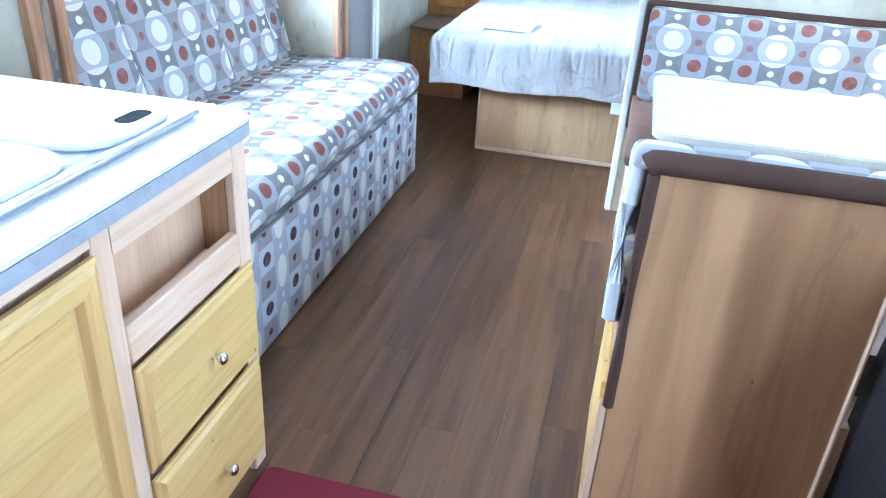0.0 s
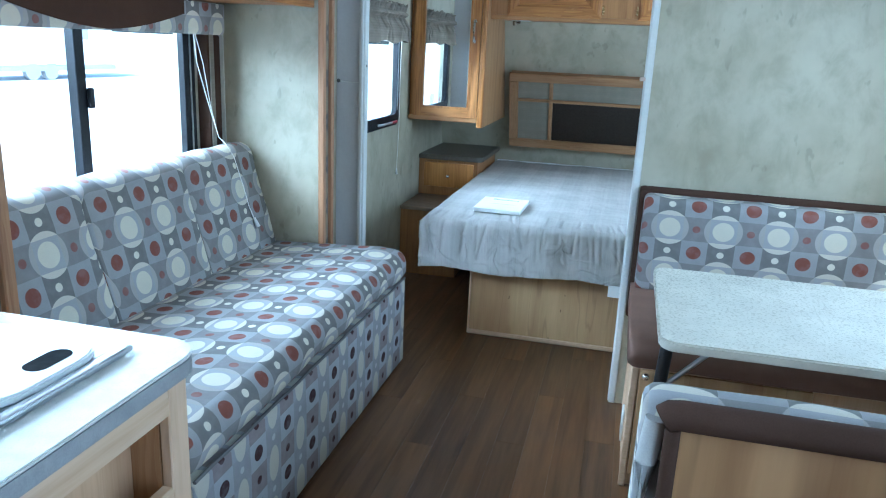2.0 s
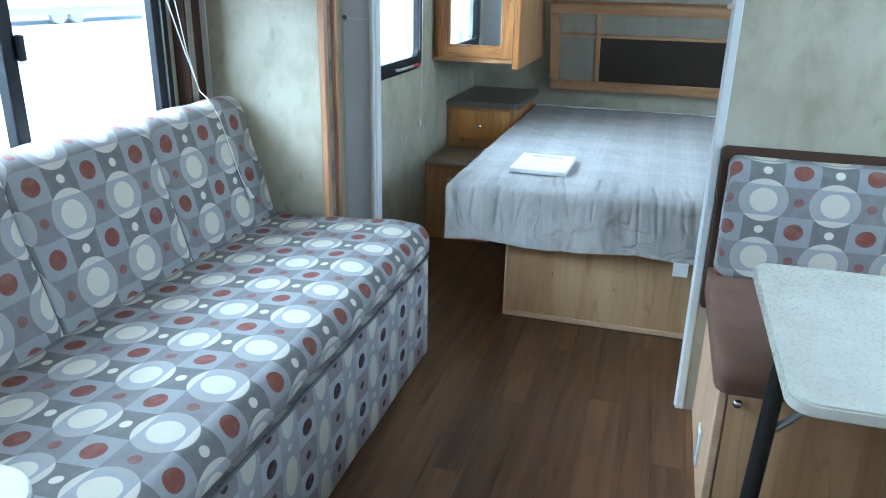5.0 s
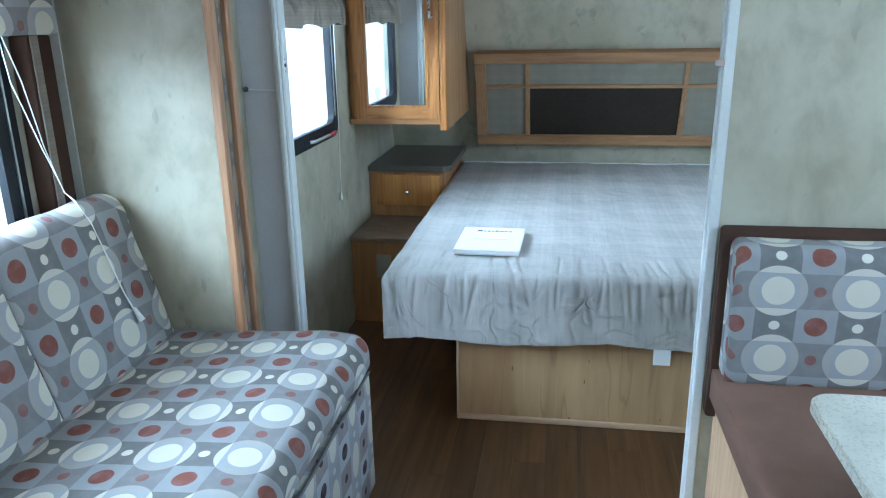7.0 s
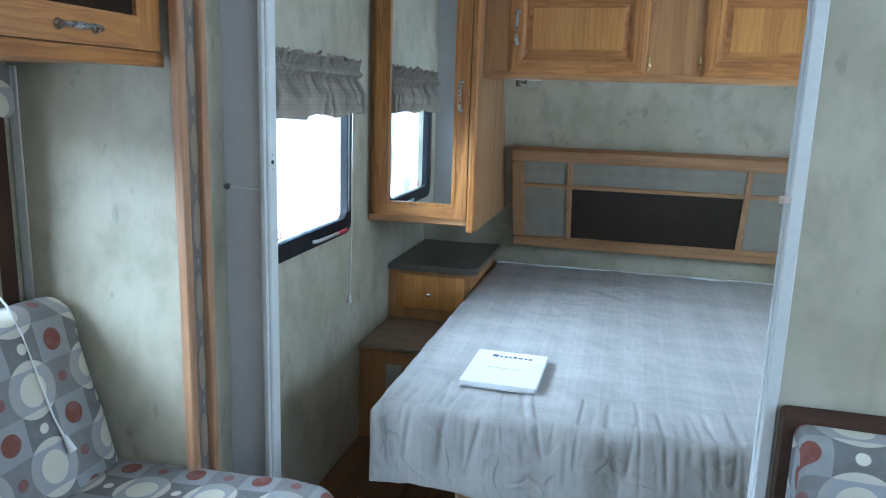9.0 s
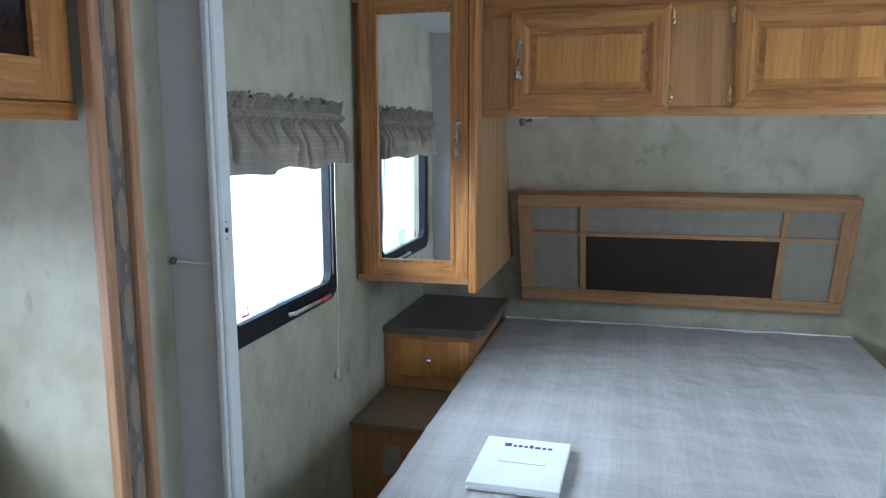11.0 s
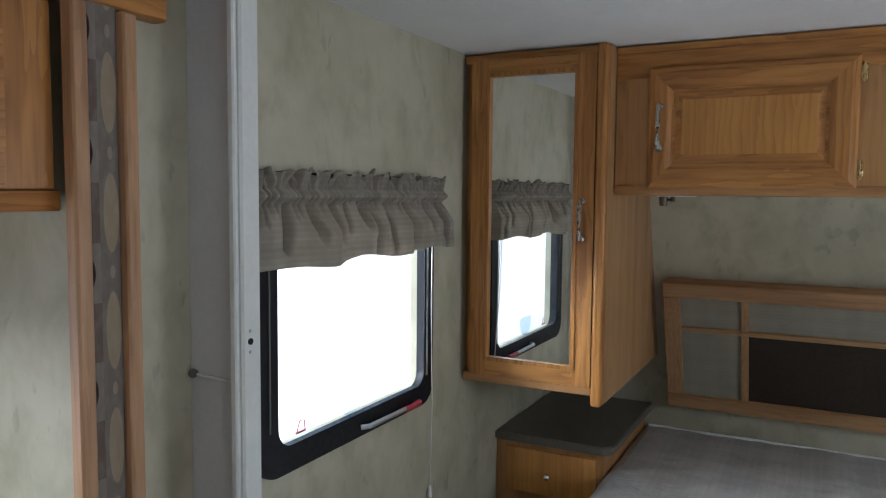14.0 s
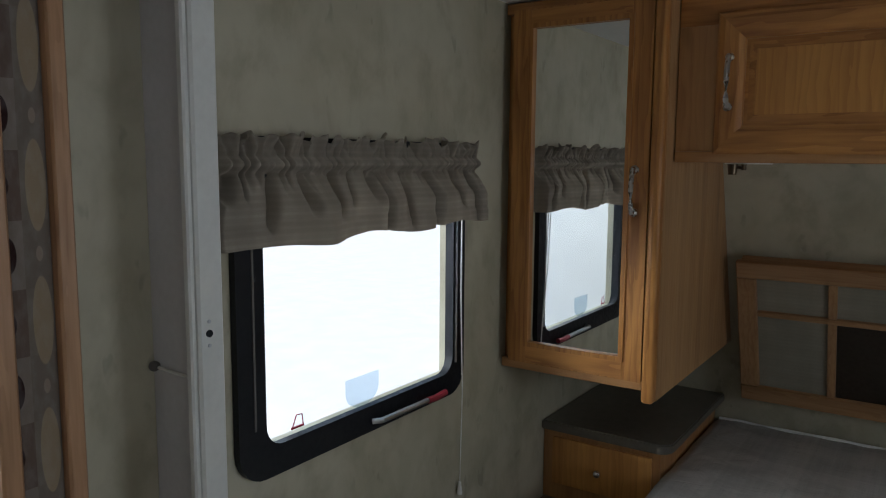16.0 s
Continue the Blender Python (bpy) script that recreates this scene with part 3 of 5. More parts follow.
setting("trim_corner", bx(SX + 0.004, SX + 0.034, S1 - 0.007, S1 - 0.001, 0.4, 1.54, 0.002), M_WALLTRIM, "pale corner strip on the slide-out end wall", category="trim")


# wooden trim round the slide-out opening
def slide_trim(name, y0, y1, y2, y3, x_front, label, back=XL - 0.07, strip=XL - 0.065):
    t = thing(name, label, "trim", (x_front, (y0 + y3) / 2, 0))
    part("inner_post", bx(back, x_front, y0, y1, 0, 1.86, 0.004), M_POST, t)
    f = roll_profile([(strip, y1 - 0.006), (x_front - 0.016, y1 - 0.006), (x_front - 0.016, y2 - 0.001), (strip, y2 - 0.001)], 0.0, 1.898, "y", 4, 0.001)
    moved(f, Matrix(((1, 0, 0, 0), (0, 0, 1, 0), (0, 1, 0, 0), (0, 0, 0, 1))))
    lay = f.loops.layers.uv[0]
    for face in f.faces:
        for loop in face.loops:
            along, across = loop[lay].uv
            loop[lay].uv = ((across - (x_front - 0.016 - strip) - 0.006 - 0.72 * (y2 - y1)) * 2.2, (along - 1.35) * PY / 0.19)
    part("fabric_strip", f, M_FAB_STRIP, t, "strip of brownish oval-patterned fabric")
    part("outer_post", bx(XL + 0.001, x_front, y2, y3, 0, 1.86, 0.004), M_POST, t)
    return t


slide_trim("slide_trim", 3.284, 3.313, 3.376, 3.404, -1.305, "oak slide-out trim with a strip of patterned fabric between posts", -1.3325, -1.332)
slide_trim("slide_trim", 1.460, 1.500, 1.545, 1.582, -1.330, "oak slide-out trim posts beside the kitchen counter")
tagged(obj("slide_header", joined(bx(XL + 0.001, -1.318, 1.44, 3.480, 1.862, 1.945, 0.005), bx(XL + 0.001, -1.328, 1.44, 3.480, 1.945, 2.0, 0.003)), M_OAK_Y), "oak header board above the slide-out opening", "trim")

# stop knob with strap, and the strike in the jamb
knob = thing("door_stop", "small dark knob with a pale strap on the bedroom wall", "door stop", (-1.345, 3.548, 1.237))
part("knob", joined(cyl((-1.342, 3.5528, 1.237), (-1.342, 3.545, 1.237), 0.006, 10), ball((-1.342, 3.545, 1.237), 0.009)), M_KNOB, knob)
part("strap", tube([(-1.338, 3.547, 1.236), (-1.29, 3.548, 1.233), (-1.243, 3.546, 1.233)], 0.0025, 6), M_JAMB, knob)
latch = thing("strike_plate", "small strike with screw holes in the white jamb", "latch", (-1.209, 3.553, 1.30))
# Black disc on the uncut jamb; the opening's shade is its colour.
part("hole", cyl((-1.2100, 3.553, 1.309), (-1.2075, 3.553, 1.309), 0.006, 12), M_BLACKFRAME, latch)
for z in (1.328, 1.290):
    part("screw", cyl((-1.2100, 3.553, z), (-1.2078, 3.553, z), 0.003, 8), M_STEEL, latch)
tagged(obj("door_catch", joined(bx(PRX - 0.020, PRX + 0.002, PRY - 0.012, PRY - 0.002, 1.321, 1.336, 0.003), cyl((PRX - 0.010, PRY - 0.012, 1.3285), (PRX - 0.010, PRY - 0.016, 1.3285), 0.003, 8)), M_CATCH), "small pinkish plastic door catch on the white jamb", "catch")


# ---- windows ----
def window_left(name, o, i, x, label, cross=None):
    """A black-framed window in a left-hand wall: outer and inner (y0, y1, z0, z1)."""
    w = tagged(new(name), label, "window", kind="structure")
    w.location = (x, (o[0] + o[1]) / 2, o[2])
    fr = moved(ring_frame(o, i, 0.065, 0.045, 0.018), Matrix.Translation((x - 0.002, 0, 0)) @ FACE_LEFTWALL)
    part("window_frame", fr, M_BLACKFRAME, w)
    lip = moved(ring_frame((i[0] - 0.014, i[1] + 0.019, i[2] - 0.014, i[3] + 0.014), (i[0] - 0.003, i[1] + 0.010, i[2] - 0.007, i[3] + 0.003), 0.05, 0.04, 0.014), Matrix.Translation((x - 0.0165, 0, 0)) @ FACE_LEFTWALL)
    part("inner_frame", lip, M_BLACKFRAME, w)
    pane = part("pane", bx(x - 0.013, x - 0.009, i[0] - 0.006, i[1] + 0.012, i[2] - 0.009, i[3] + 0.006), M_GLASS, w, smooth=0)
    pane.visible_shadow = False
    return w


w1 = window_left("window_1", (3.715, 4.492, 0.955, 1.62), (3.783, 4.438, 1.016, 1.56), XL, "black-framed bedroom window with rounded corners")
part("runner", bx(XL + 0.012, XL + 0.020, 4.446, 4.452, 1.04, 1.5), M_STEEL, w1, "thin metal track")
part("runner", bx(XL + 0.012, XL + 0.018, 3.752, 3.757, 1.06, 1.5), M_KNOB, w1, "thin dark track")
bar = part("latch_bar", joined(tube([(XL + 0.018, 4.10, 0.979), (XL + 0.036, 4.115, 0.981), (XL + 0.036, 4.30, 0.979)], 0.007)), M_STEEL, w1, "grey escape latch bar")
part("grip", joined(tube([(XL + 0.036, 4.295, 0.979), (XL + 0.036, 4.335, 0.977), (XL + 0.036, 4.375, 0.980)], 0.0085)), M_RED, w1, "red plastic grip")
part("arrow_tab", joined(tube([(XL - 0.006, 3.872, 1.026), (XL - 0.006, 3.884, 1.052), (XL - 0.006, 3.900, 1.050), (XL - 0.006, 3.903, 1.028)], 0.0014, 6), bx(XL - 0.0085, XL - 0.005, 3.870, 3.905, 1.0235, 1.0275)), M_RED, w1, "thin red outline mark on the glass")
label_outline = [(4.038, 1.085), (4.038, 1.05)] + [(4.096 + 0.058 * math.cos(a), 1.05 + 0.038 * math.sin(a)) for a in (math.pi * (1 + k / 10) for k in range(11))] + [(4.154, 1.085)]
part("sticker", moved(slab(label_outline, 0.0, 0.001), Matrix.Translation((XL - 0.008, 0, 0)) @ FACE_LEFTWALL), M_STICKER, w1, "pale blue label on the glass")

w2 = window_left("window_2", (1.80, 3.112, 0.80, 1.68), (1.88, 3.034, 0.88, 1.60), SX, "wide black-framed sliding window behind the sofa")
part("mullion", bx(SX - 0.03, SX + 0.01, 2.418, 2.464, 0.87, 1.61, 0.004), M_BLACKFRAME, w2)
part("catch", bx(SX + 0.01, SX + 0.026, 2.456, 2.481, 1.155, 1.225, 0.004), M_BLACKFRAME, w2)
part("runner", bx(SX + 0.012, SX + 0.020, 3.075, 3.082, 0.9, 1.6), M_STEEL, w2, "thin metal track")


# ---- bedroom ----
def board_handle(p, length, axis, out):
    """A bowed cabinet handle at p along an axis, standing out by a vector."""
    p, out = Vector(p), Vector(out)
    d = Vector({"x": (1, 0, 0), "y": (0, 1, 0), "z": (0, 0, 1)}[axis]) * length / 2
    pts = [p - d * s + out * h for s, h in ((1, 0.1), (0.93, 0.7), (0.6, 1.05), (0, 1.2), (-0.6, 1.05), (-0.93, 0.7), (-1, 0.1))]
    return joined(tube(pts, 0.0068, 8), ball(tuple(p - d * 0.93), 0.0115), ball(tuple(p + d * 0.93), 0.0115))


def raised_door(parent, x0, x1, z0, z1, y, name="door"):
    """A frame-and-panel door: mitred rails and stiles with a moulded profile round a fielded panel."""
    profile = [(0.0, 0.002), (0.0, 0.009), (0.006, 0.015), (0.011, 0.0165), (0.020, 0.022), (0.050, 0.0225), (0.056, 0.020), (0.066, 0.011), (0.070, 0.010), (0.070, 0.004)]
    d = part(name, bx(x0 + 0.01, x1 - 0.01, y - 0.006, y, z0 + 0.01, z1 - 0.01), M_OAK_X, parent, smooth=0)

    def ring(k):
        o, h = k
        return [(x0 + o, y - h, z0 + o), (x1 - o, y - h, z0 + o), (x1 - o, y - h, z1 - o), (x0 + o, y - h, z1 - o)]

    rings = [ring(k) for k in profile]
    for k, (piece, mat) in enumerate((("rail", M_OAK_X), ("stile", M_OAK_Z), ("rail", M_OAK_X), ("stile", M_OAK_Z))):
        bm = bmesh.new()
        ends = [[bm.verts.new(r[e]) for r in rings] for e in (k, (k + 1) % 4)]
        for m in range(len(rings) - 1):
            bm.faces.new((ends[0][m], ends[1][m], ends[1][m + 1], ends[0][m + 1]))
        for e in ends:
            bm.faces.new(e)
        bmesh.ops.recalc_face_normals(bm, faces=bm.faces)
        part(piece, bm, mat, d, smooth=25)
    steps = [ring(k) for k in ((0.069, 0.0040), (0.074, 0.0045), (0.093, 0.0115), (0.096, 0.0140))]
    field = bmesh.new()
    field.faces.new([field.verts.new(p) for p in steps[-1]])
    part("panel", field, M_OAKPANEL_X, d, smooth=0)
    bevel = bmesh.new()
    r = [[bevel.verts.new(p) for p in ring_points] for ring_points in steps]
    for a, b in zip(r, r[1:]):
        for k in range(4):
            bevel.faces.new((a[k], a[(k + 1) % 4], b[(k + 1) % 4], b[k]))
    bmesh.ops.recalc_face_normals(bevel, faces=bevel.faces)
    # Darker oak than the panel: cross grain, plus the slope's shade as colour.
    part("bevel", bevel, M_OAK_X, d, smooth=20)
    return d


# wardrobe with a mirror door
WX0, WX1, WY, WZ = -1.352, -0.885, 4.745, 0.965
ward = thing("wardrobe", "oak hanging wardrobe with a mirrored door beside the bed", "wardrobe", ((WX0 + WX1) / 2, WY + 0.3, WZ))


def sloped_side(x0, x1, y0, z0, z1, gap=0.004):
    """A panel whose back follows the nose wall."""
    bm = bmesh.new()
    pts = [(y0, z0), (front_y(z0) - gap, z0), (front_y(z1) - gap, z1), (y0, z1)]
    r = [[bm.verts.new((x, y, z)) for y, z in pts] for x in (x0, x1)]
    bm.faces.new(r[0])
    bm.faces.new(r[1][::-1])
    for k in range(4):
        bm.faces.new((r[0][k], r[1][k], r[1][(k + 1) % 4], r[0][(k + 1) % 4]))
    bmesh.ops.recalc_face_normals(bm, faces=bm.faces)
    return bm


part("carcass", sloped_side(WX0, WX1 - 0.026, WY + 0.002, WZ, H - 0.004), M_OAK_Z, ward, smooth=0)
part("side_panel", joined(sloped_side(WX1 - 0.024, WX1, WY - 0.01, WZ - 0.025, H - 0.003)), M_SIDEPANEL, ward, "oak-printed side panel", smooth=0)
part("front_stile", joined(bx(WX1 - 0.031, WX1 + 0.002, WY - 0.045, WY - 0.009, WZ - 0.027, H - 0.002, 0.01, 3)), M_OAK_Z, ward)
part("bottom_rail", bx(WX0, WX1 - 0.027, WY - 0.022, WY + 0.001, WZ, WZ + 0.028, 0.003), M_FACE_X, ward)
part("top_rail", bx(WX0, WX1 - 0.027, WY - 0.022, WY + 0.001, H - 0.034, H - 0.004, 0.003), M_OAK_X, ward)
DX0, DX1, DZ0, DZ1 = -1.318, -0.918, 0.993, 1.992
wd = part("door", moved(ring_frame((DX0, DX1, DZ0, DZ1), (DX0 + 0.055, DX1 - 0.055, DZ0 + 0.055, DZ1 - 0.045), 0.004, 0.002, 0.0195), Matrix.Translation((0, WY - 0.022, 0)) @ FACE_FRONT), M_OAK_Z, ward)
part("rail", bx(DX0 + 0.054, DX1 - 0.054, WY - 0.0422, WY - 0.026, DZ0 + 0.002, DZ0 + 0.054, 0.002), M_OAK_X, wd)
part("rail", bx(DX0 + 0.054, DX1 - 0.054, WY - 0.0422, WY - 0.026, DZ1 - 0.044, DZ1 - 0.002, 0.002), M_OAK_X, wd)
part("moulding", moved(ring_frame((DX0 + 0.05, DX1 - 0.05, DZ0 + 0.05, DZ1 - 0.04), (DX0 + 0.063, DX1 - 0.063, DZ0 + 0.063, DZ1 - 0.053), 0.001, 0.001, 0.025), Matrix.Translation((0, WY - 0.021, 0)) @ FACE_FRONT), M_OAK_Z, wd)
part("mirror", bx(DX0 + 0.05, DX1 - 0.05, WY - 0.034, WY - 0.026, DZ0 + 0.05, DZ1 - 0.04), M_MIRROR, wd, "silvered mirror pane", smooth=0)
part("handle", board_handle((DX1 - 0.036, WY - 0.042, 1.50), 0.12, "z", (0, -0.022, 0)), M_PEWTER, wd, "brushed metal bow handle")

# overhead cabinet over the bed
OY, OZ = 4.80, 1.575
over = thing("overhead_cabinet", "oak overhead cabinet with raised-panel doors across the bed head", "cabinet", (-0.1, OY + 0.2, OZ))
part("carcass", sloped_side(WX1 + 0.003, XR - 0.004, OY + 0.018, OZ + 0.012, H - 0.006), M_OAK_X, over, smooth=0)
for a, b in ((WX1 + 0.003, -0.755), (-0.262, -0.012), (0.485, 0.70), (0.99, XR - 0.004)):
    part("stile", bx(a, b, OY, OY + 0.0175, OZ + 0.03, H - 0.1005), M_FACE_Z, over)
part("bottom_rail", bx(WX1 + 0.003, XR - 0.004, OY - 0.008, OY + 0.02, OZ, OZ + 0.03, 0.005, 2), M_FACE_X, over)
part("top_rail", bx(WX1 + 0.003, XR - 0.004, OY, OY + 0.018, H - 0.10, H - 0.006), M_OAK_X, over)
part("crown", bx(WX1 + 0.003, XR - 0.004, OY - 0.012, OY - 0.001, H - 0.028, H - 0.004, 0.004), M_OAK_X, over)
for x0, x1, hx, gx in ((-0.784, -0.239, -0.750, -0.232), (-0.035, 0.51, 0.476, -0.042)):
    d = raised_door(over, x0, x1, 1.597, 1.948, OY - 0.001)
    part("handle", board_handle((hx, OY - 0.021, 1.774), 0.13, "z", (0, -0.022, 0)), M_PEWTER, d, "brushed metal bow handle")
    for z in (1.903, 1.647):
        part("hinge", joined(bx(gx - 0.008, gx + 0.008, OY - 0.006, OY - 0.0005, z - 0.024, z + 0.024, 0.002), cyl((gx, OY - 0.01, z - 0.026), (gx, OY - 0.01, z + 0.026), 0.004, 8)), M_BRASS, d, "small brass hinge")
for x in (-0.72, 0.55):
    puck = thing("reading_light", "small dark bronze reading light under the overhead cabinet, switched off", "lamp", (x, OY + 0.05, OZ))
    part("base", bx(x - 0.04, x + 0.07, OY + 0.02, OY + 0.06, OZ - 0.003, OZ + 0.011, 0.002), M_WHITE, puck)
    part("head", joined(cyl((x - 0.022, OY + 0.03, OZ - 0.003), (x - 0.022, OY + 0.03, OZ - 0.030), 0.013, 14, 0.010), cyl((x + 0.006, OY + 0.03, OZ - 0.003), (x + 0.006, OY + 0.03, OZ - 0.018), 0.006, 10), cyl((x - 0.022, OY + 0.03, OZ - 0.012), (x + 0.006, OY + 0.03, OZ - 0.012), 0.004, 8)), M_BRONZE, puck, "dark bronze swivel head")

# headboard, leaning with the nose wall
hb = thing("headboard", "oak lattice headboard with plaid insets and a dark panel", "headboard", (-0.14, 5.55, 0.74))
HX0, HX1, HZ0, HZ1 = -0.838, 0.548, 0.745, 1.262
SL = math.atan(0.39)
LEN = (HZ1 - HZ0) / math.cos(SL)
HM = Matrix.Translation((0, front_y(HZ0) - 0.075, HZ0)) @ Matrix.Rotation(SL, 4, "X") @ FACE_FRONT


def hbox(x0, x1, v0, v1, d0, d1, bevel=0.0):
    return moved(bx(x0, x1, v0, v1, d0, d1, bevel), HM)


FR = 0.062
part("backing", hbox(HX0 + 0.01, HX1 - 0.01, 0.01, LEN - 0.01, -0.045, 0.0), M_DULL_X, hb)
for x0, x1, v0, v1, m in ((HX0, HX1, 0, FR, M_DULL_X), (HX0, HX1, LEN - FR, LEN, M_DULL_X), (HX0, HX0 + FR, FR, LEN - FR, M_DULL_Z), (HX1 - FR, HX1, FR, LEN - FR, M_DULL_Z)):
    part("frame", hbox(x0, x1, v0, v1, 0.001, 0.02, 0.004), m, hb)
VB = LEN * 0.63
part("bar", hbox(HX0 + FR, HX1 - FR, VB, VB + 0.02, 0.003, 0.017, 0.002), M_DULL_X, hb)
for x in (-0.565, 0.262):
    part("bar", hbox(x, x + 0.026, FR, VB, 0.003, 0.016, 0.002), M_DULL_Z, hb)
    part("bar", hbox(x, x + 0.026, VB + 0.02, LEN - FR, 0.003, 0.016, 0.002), M_DULL_Z, hb)
for x0, x1, v0, v1, m, lab in ((HX0 + FR, -0.565, FR, VB, M_PLAID, "plaid linen inset"), (0.288, HX1 - FR, FR, VB, M_PLAID, "plaid linen inset"), (-0.539, 0.262, FR, VB, M_DARKPANEL, "dark brown inset panel"),
                               (HX0 + FR, -0.565, VB + 0.02, LEN - FR, M_PLAID, "plaid linen inset"), (-0.539, 0.262, VB + 0.02, LEN - FR, M_PLAID, "plaid linen inset"), (0.288, HX1 - FR, VB + 0.02, LEN - FR, M_PLAID, "plaid linen inset")):
    part("inset", hbox(x0, x1, v0, v1, 0.0005, 0.006), m, hb, lab, smooth=0)

# bed
BX0, BX1, BY0, BY1, BZ = -0.962, 0.66, 3.655, 5.66, 0.615
bed = thing("bed", "queen bed with a grey quilt on a hickory base", "bed", (-0.15, 4.6, 0))
base = part("base", bx(-0.71, 0.42, 3.765, 5.62, 0.0, 0.36), M_HICK_X, bed, "hickory-printed platform", smooth=0)
part("edge_strip", bx(-0.716, 0.426, 3.752, 3.764, 0.0, 0.022, 0.003), M_MAPLE_X, base, "pale wooden edge strip")
part("corner_strip", bx(-0.716, -0.706, 3.754, 3.766, 0.0225, 0.36, 0.002), M_MAPLE_Z, base)
part("platform", bx(BX0 + 0.05, BX1 - 0.05, BY0 + 0.06, BY1 - 0.03, 0.361, 0.385), M_MAPLE_X, bed)
part("mattress", bx(BX0 + 0.045, BX1 - 0.045, BY0 + 0.05, BY1 - 0.01, 0.386, BZ - 0.03, 0.03, 3), M_WHITE, bed)


def quilt():
    """A quilt over the mattress: top, and drops at foot and sides with puckers and a wavy hem."""
    bm = bmesh.new()
    rnd = random.Random(5)
    nx, ny, drop = 380, 150, 26
    r = 0.05
    hem = 0.24
    creases = [(BX0 + 0.03 + (BX1 - BX0 - 0.06) * k / 46 + rnd.uniform(-0.012, 0.012), rnd.uniform(0.004, 0.009), rnd.uniform(0.25, 1), rnd.uniform(0.03, 0.26), rnd.uniform(0.05, 0.19), rnd.uniform(-0.22, 0.22)) for k in range(47)]

    def pucker(a, s):
        # s: metres of cloth past the foot edge, negative on the top
        h = 0.0
        for c, w, k, back, fore, lean in creases:
            if -back < s < fore:
                t = (a - c - lean * s) / w
                if abs(t) < 3:
                    h += k * math.exp(-t * t) * min(1, (s + back) / 0.04, (fore - s) / 0.04)
        return h

    def place(a, b):
        # a across, b along, in metres of cloth; past the edges the cloth hangs down
        x, y, z = a, b, BZ
        over_l, over_r, over_f = BX0 - a, a - BX1, BY0 - b
        ridge = pucker(a, over_f) if over_f > -0.35 else 0.0
        puck = 0.004 * noise.noise((a * 16, b * 16, 0)) + 0.006 * noise.noise((a * 5, b * 5, 3))
        z += puck - 0.007 * ridge
        for o, s in ((over_l, -1), (over_r, 1)):
            if o > -r:
                k = min(1, (o + r) / (r * 1.57))
                ang = k * math.pi / 2
                x = (BX0 + r if s < 0 else BX1 - r) + s * r * math.sin(ang)
                z = min(z, BZ + puck - r * (1 - math.cos(ang)) - max(0, o + r - r * 1.57))
        if over_f > -r:
            k = min(1, (over_f + r) / (r * 1.57))
            ang = k * math.pi / 2
            down = r * (1 - math.cos(ang)) + max(0, over_f + r - r * 1.57)
            y = BY0 + r - r * math.sin(ang)
            fold = noise.noise((a * 13, 0.5 + down, 7)) * 0.010 + noise.noise((a * 4.5, 1.5, 7)) * 0.014 + noise.noise((a * 9, down * 12, 2)) * 0.007
            y -= min(1, down / 0.06) * fold * 1.0 - 0.010 * ridge * math.sin(ang)
            x += 0.34 * max(0.0, down - 0.06) * max(0.0, 1 - (a - BX0) / 0.12)
            sag = 1 + 0.05 * noise.noise((a * 2.6, 2.2, 1)) + 0.02 * math.sin(a * 9)
            z = min(z, BZ + puck - down * sag)
        return (x, y, z)

    side = [BX0 - hem + hem * k / drop for k in range(drop)]
    us = side + [BX0 + (BX1 - BX0) * k / nx for k in range(nx + 1)] + [BX1 + hem * (k + 1) / drop for k in range(drop)]
    vs = [BY0 - 0.228 + 0.228 * k / 26 for k in range(26)] + [BY0 + (BY1 - BY0) * (k / ny) ** 1.35 for k in range(ny + 1)]
    g = [[bm.verts.new(place(u, v)) for v in vs] for u in us]
    for i in range(len(us) - 1):
        for j in range(len(vs) - 1):
            if (us[i] < BX0 - 0.001 or us[i] >= BX1) and vs[j] < BY0 - 0.001:
                continue
            bm.faces.new((g[i][j], g[i + 1][j], g[i + 1][j + 1], g[i][j + 1]))
    for k in range(drop):
        for edge, step in ((drop, -1), (drop + nx, 1)):
            bm.faces.new((g[edge + step * k][26], g[edge + step * (k + 1)][26], g[edge][26 - k - 1], g[edge][26 - k]) if k else (g[edge][26], g[edge + step][26], g[edge][25]))
    bmesh.ops.delete(bm, geom=[v for v in bm.verts if not v.link_faces], context="VERTS")
    bmesh.ops.recalc_face_normals(bm, faces=bm.faces)
    bmesh.ops.solidify(bm, geom=bm.faces[:], thickness=0.008)
    return bm


q = part("quilt", quilt(), M_QUILT, bed, "grey quilted cotton coverlet with puckered hem", smooth=80)
part("piping", tube([(BX0 + 0.03 + (BX1 - BX0 - 0.06) * k / 20, BY1 + 0.004, BZ - 0.004 + 0.004 * noise.noise((k * 0.7, 0, 0))) for k in range(21)], 0.009, 8), M_WHITE, bed, "white mattress edge at the head")
part("tag", bx(-0.034, 0.022, 3.638, 3.640, 0.318, 0.374), M_WHITE, bed, "white sewn-in label")

# book on the bed
book = thing("book", "white manual with dark lettering lying on the quilt", "book", (-0.62, 4.05, BZ))
BM = Matrix.Translation((-0.614, 3.995, BZ + 0.004)) @ Matrix.Rotation(radians(-1), 4, "Z")
part("page_block", moved(bx(-0.116, 0.116, -0.148, 0.148, 0.002, 0.0165, 0.002), BM), M_PAPER, book)
part("cover", moved(bx(-0.119, 0.119, -0.151, 0.151, 0.0170, 0.0188), BM), M_PAPER, book, "glossy white cover")
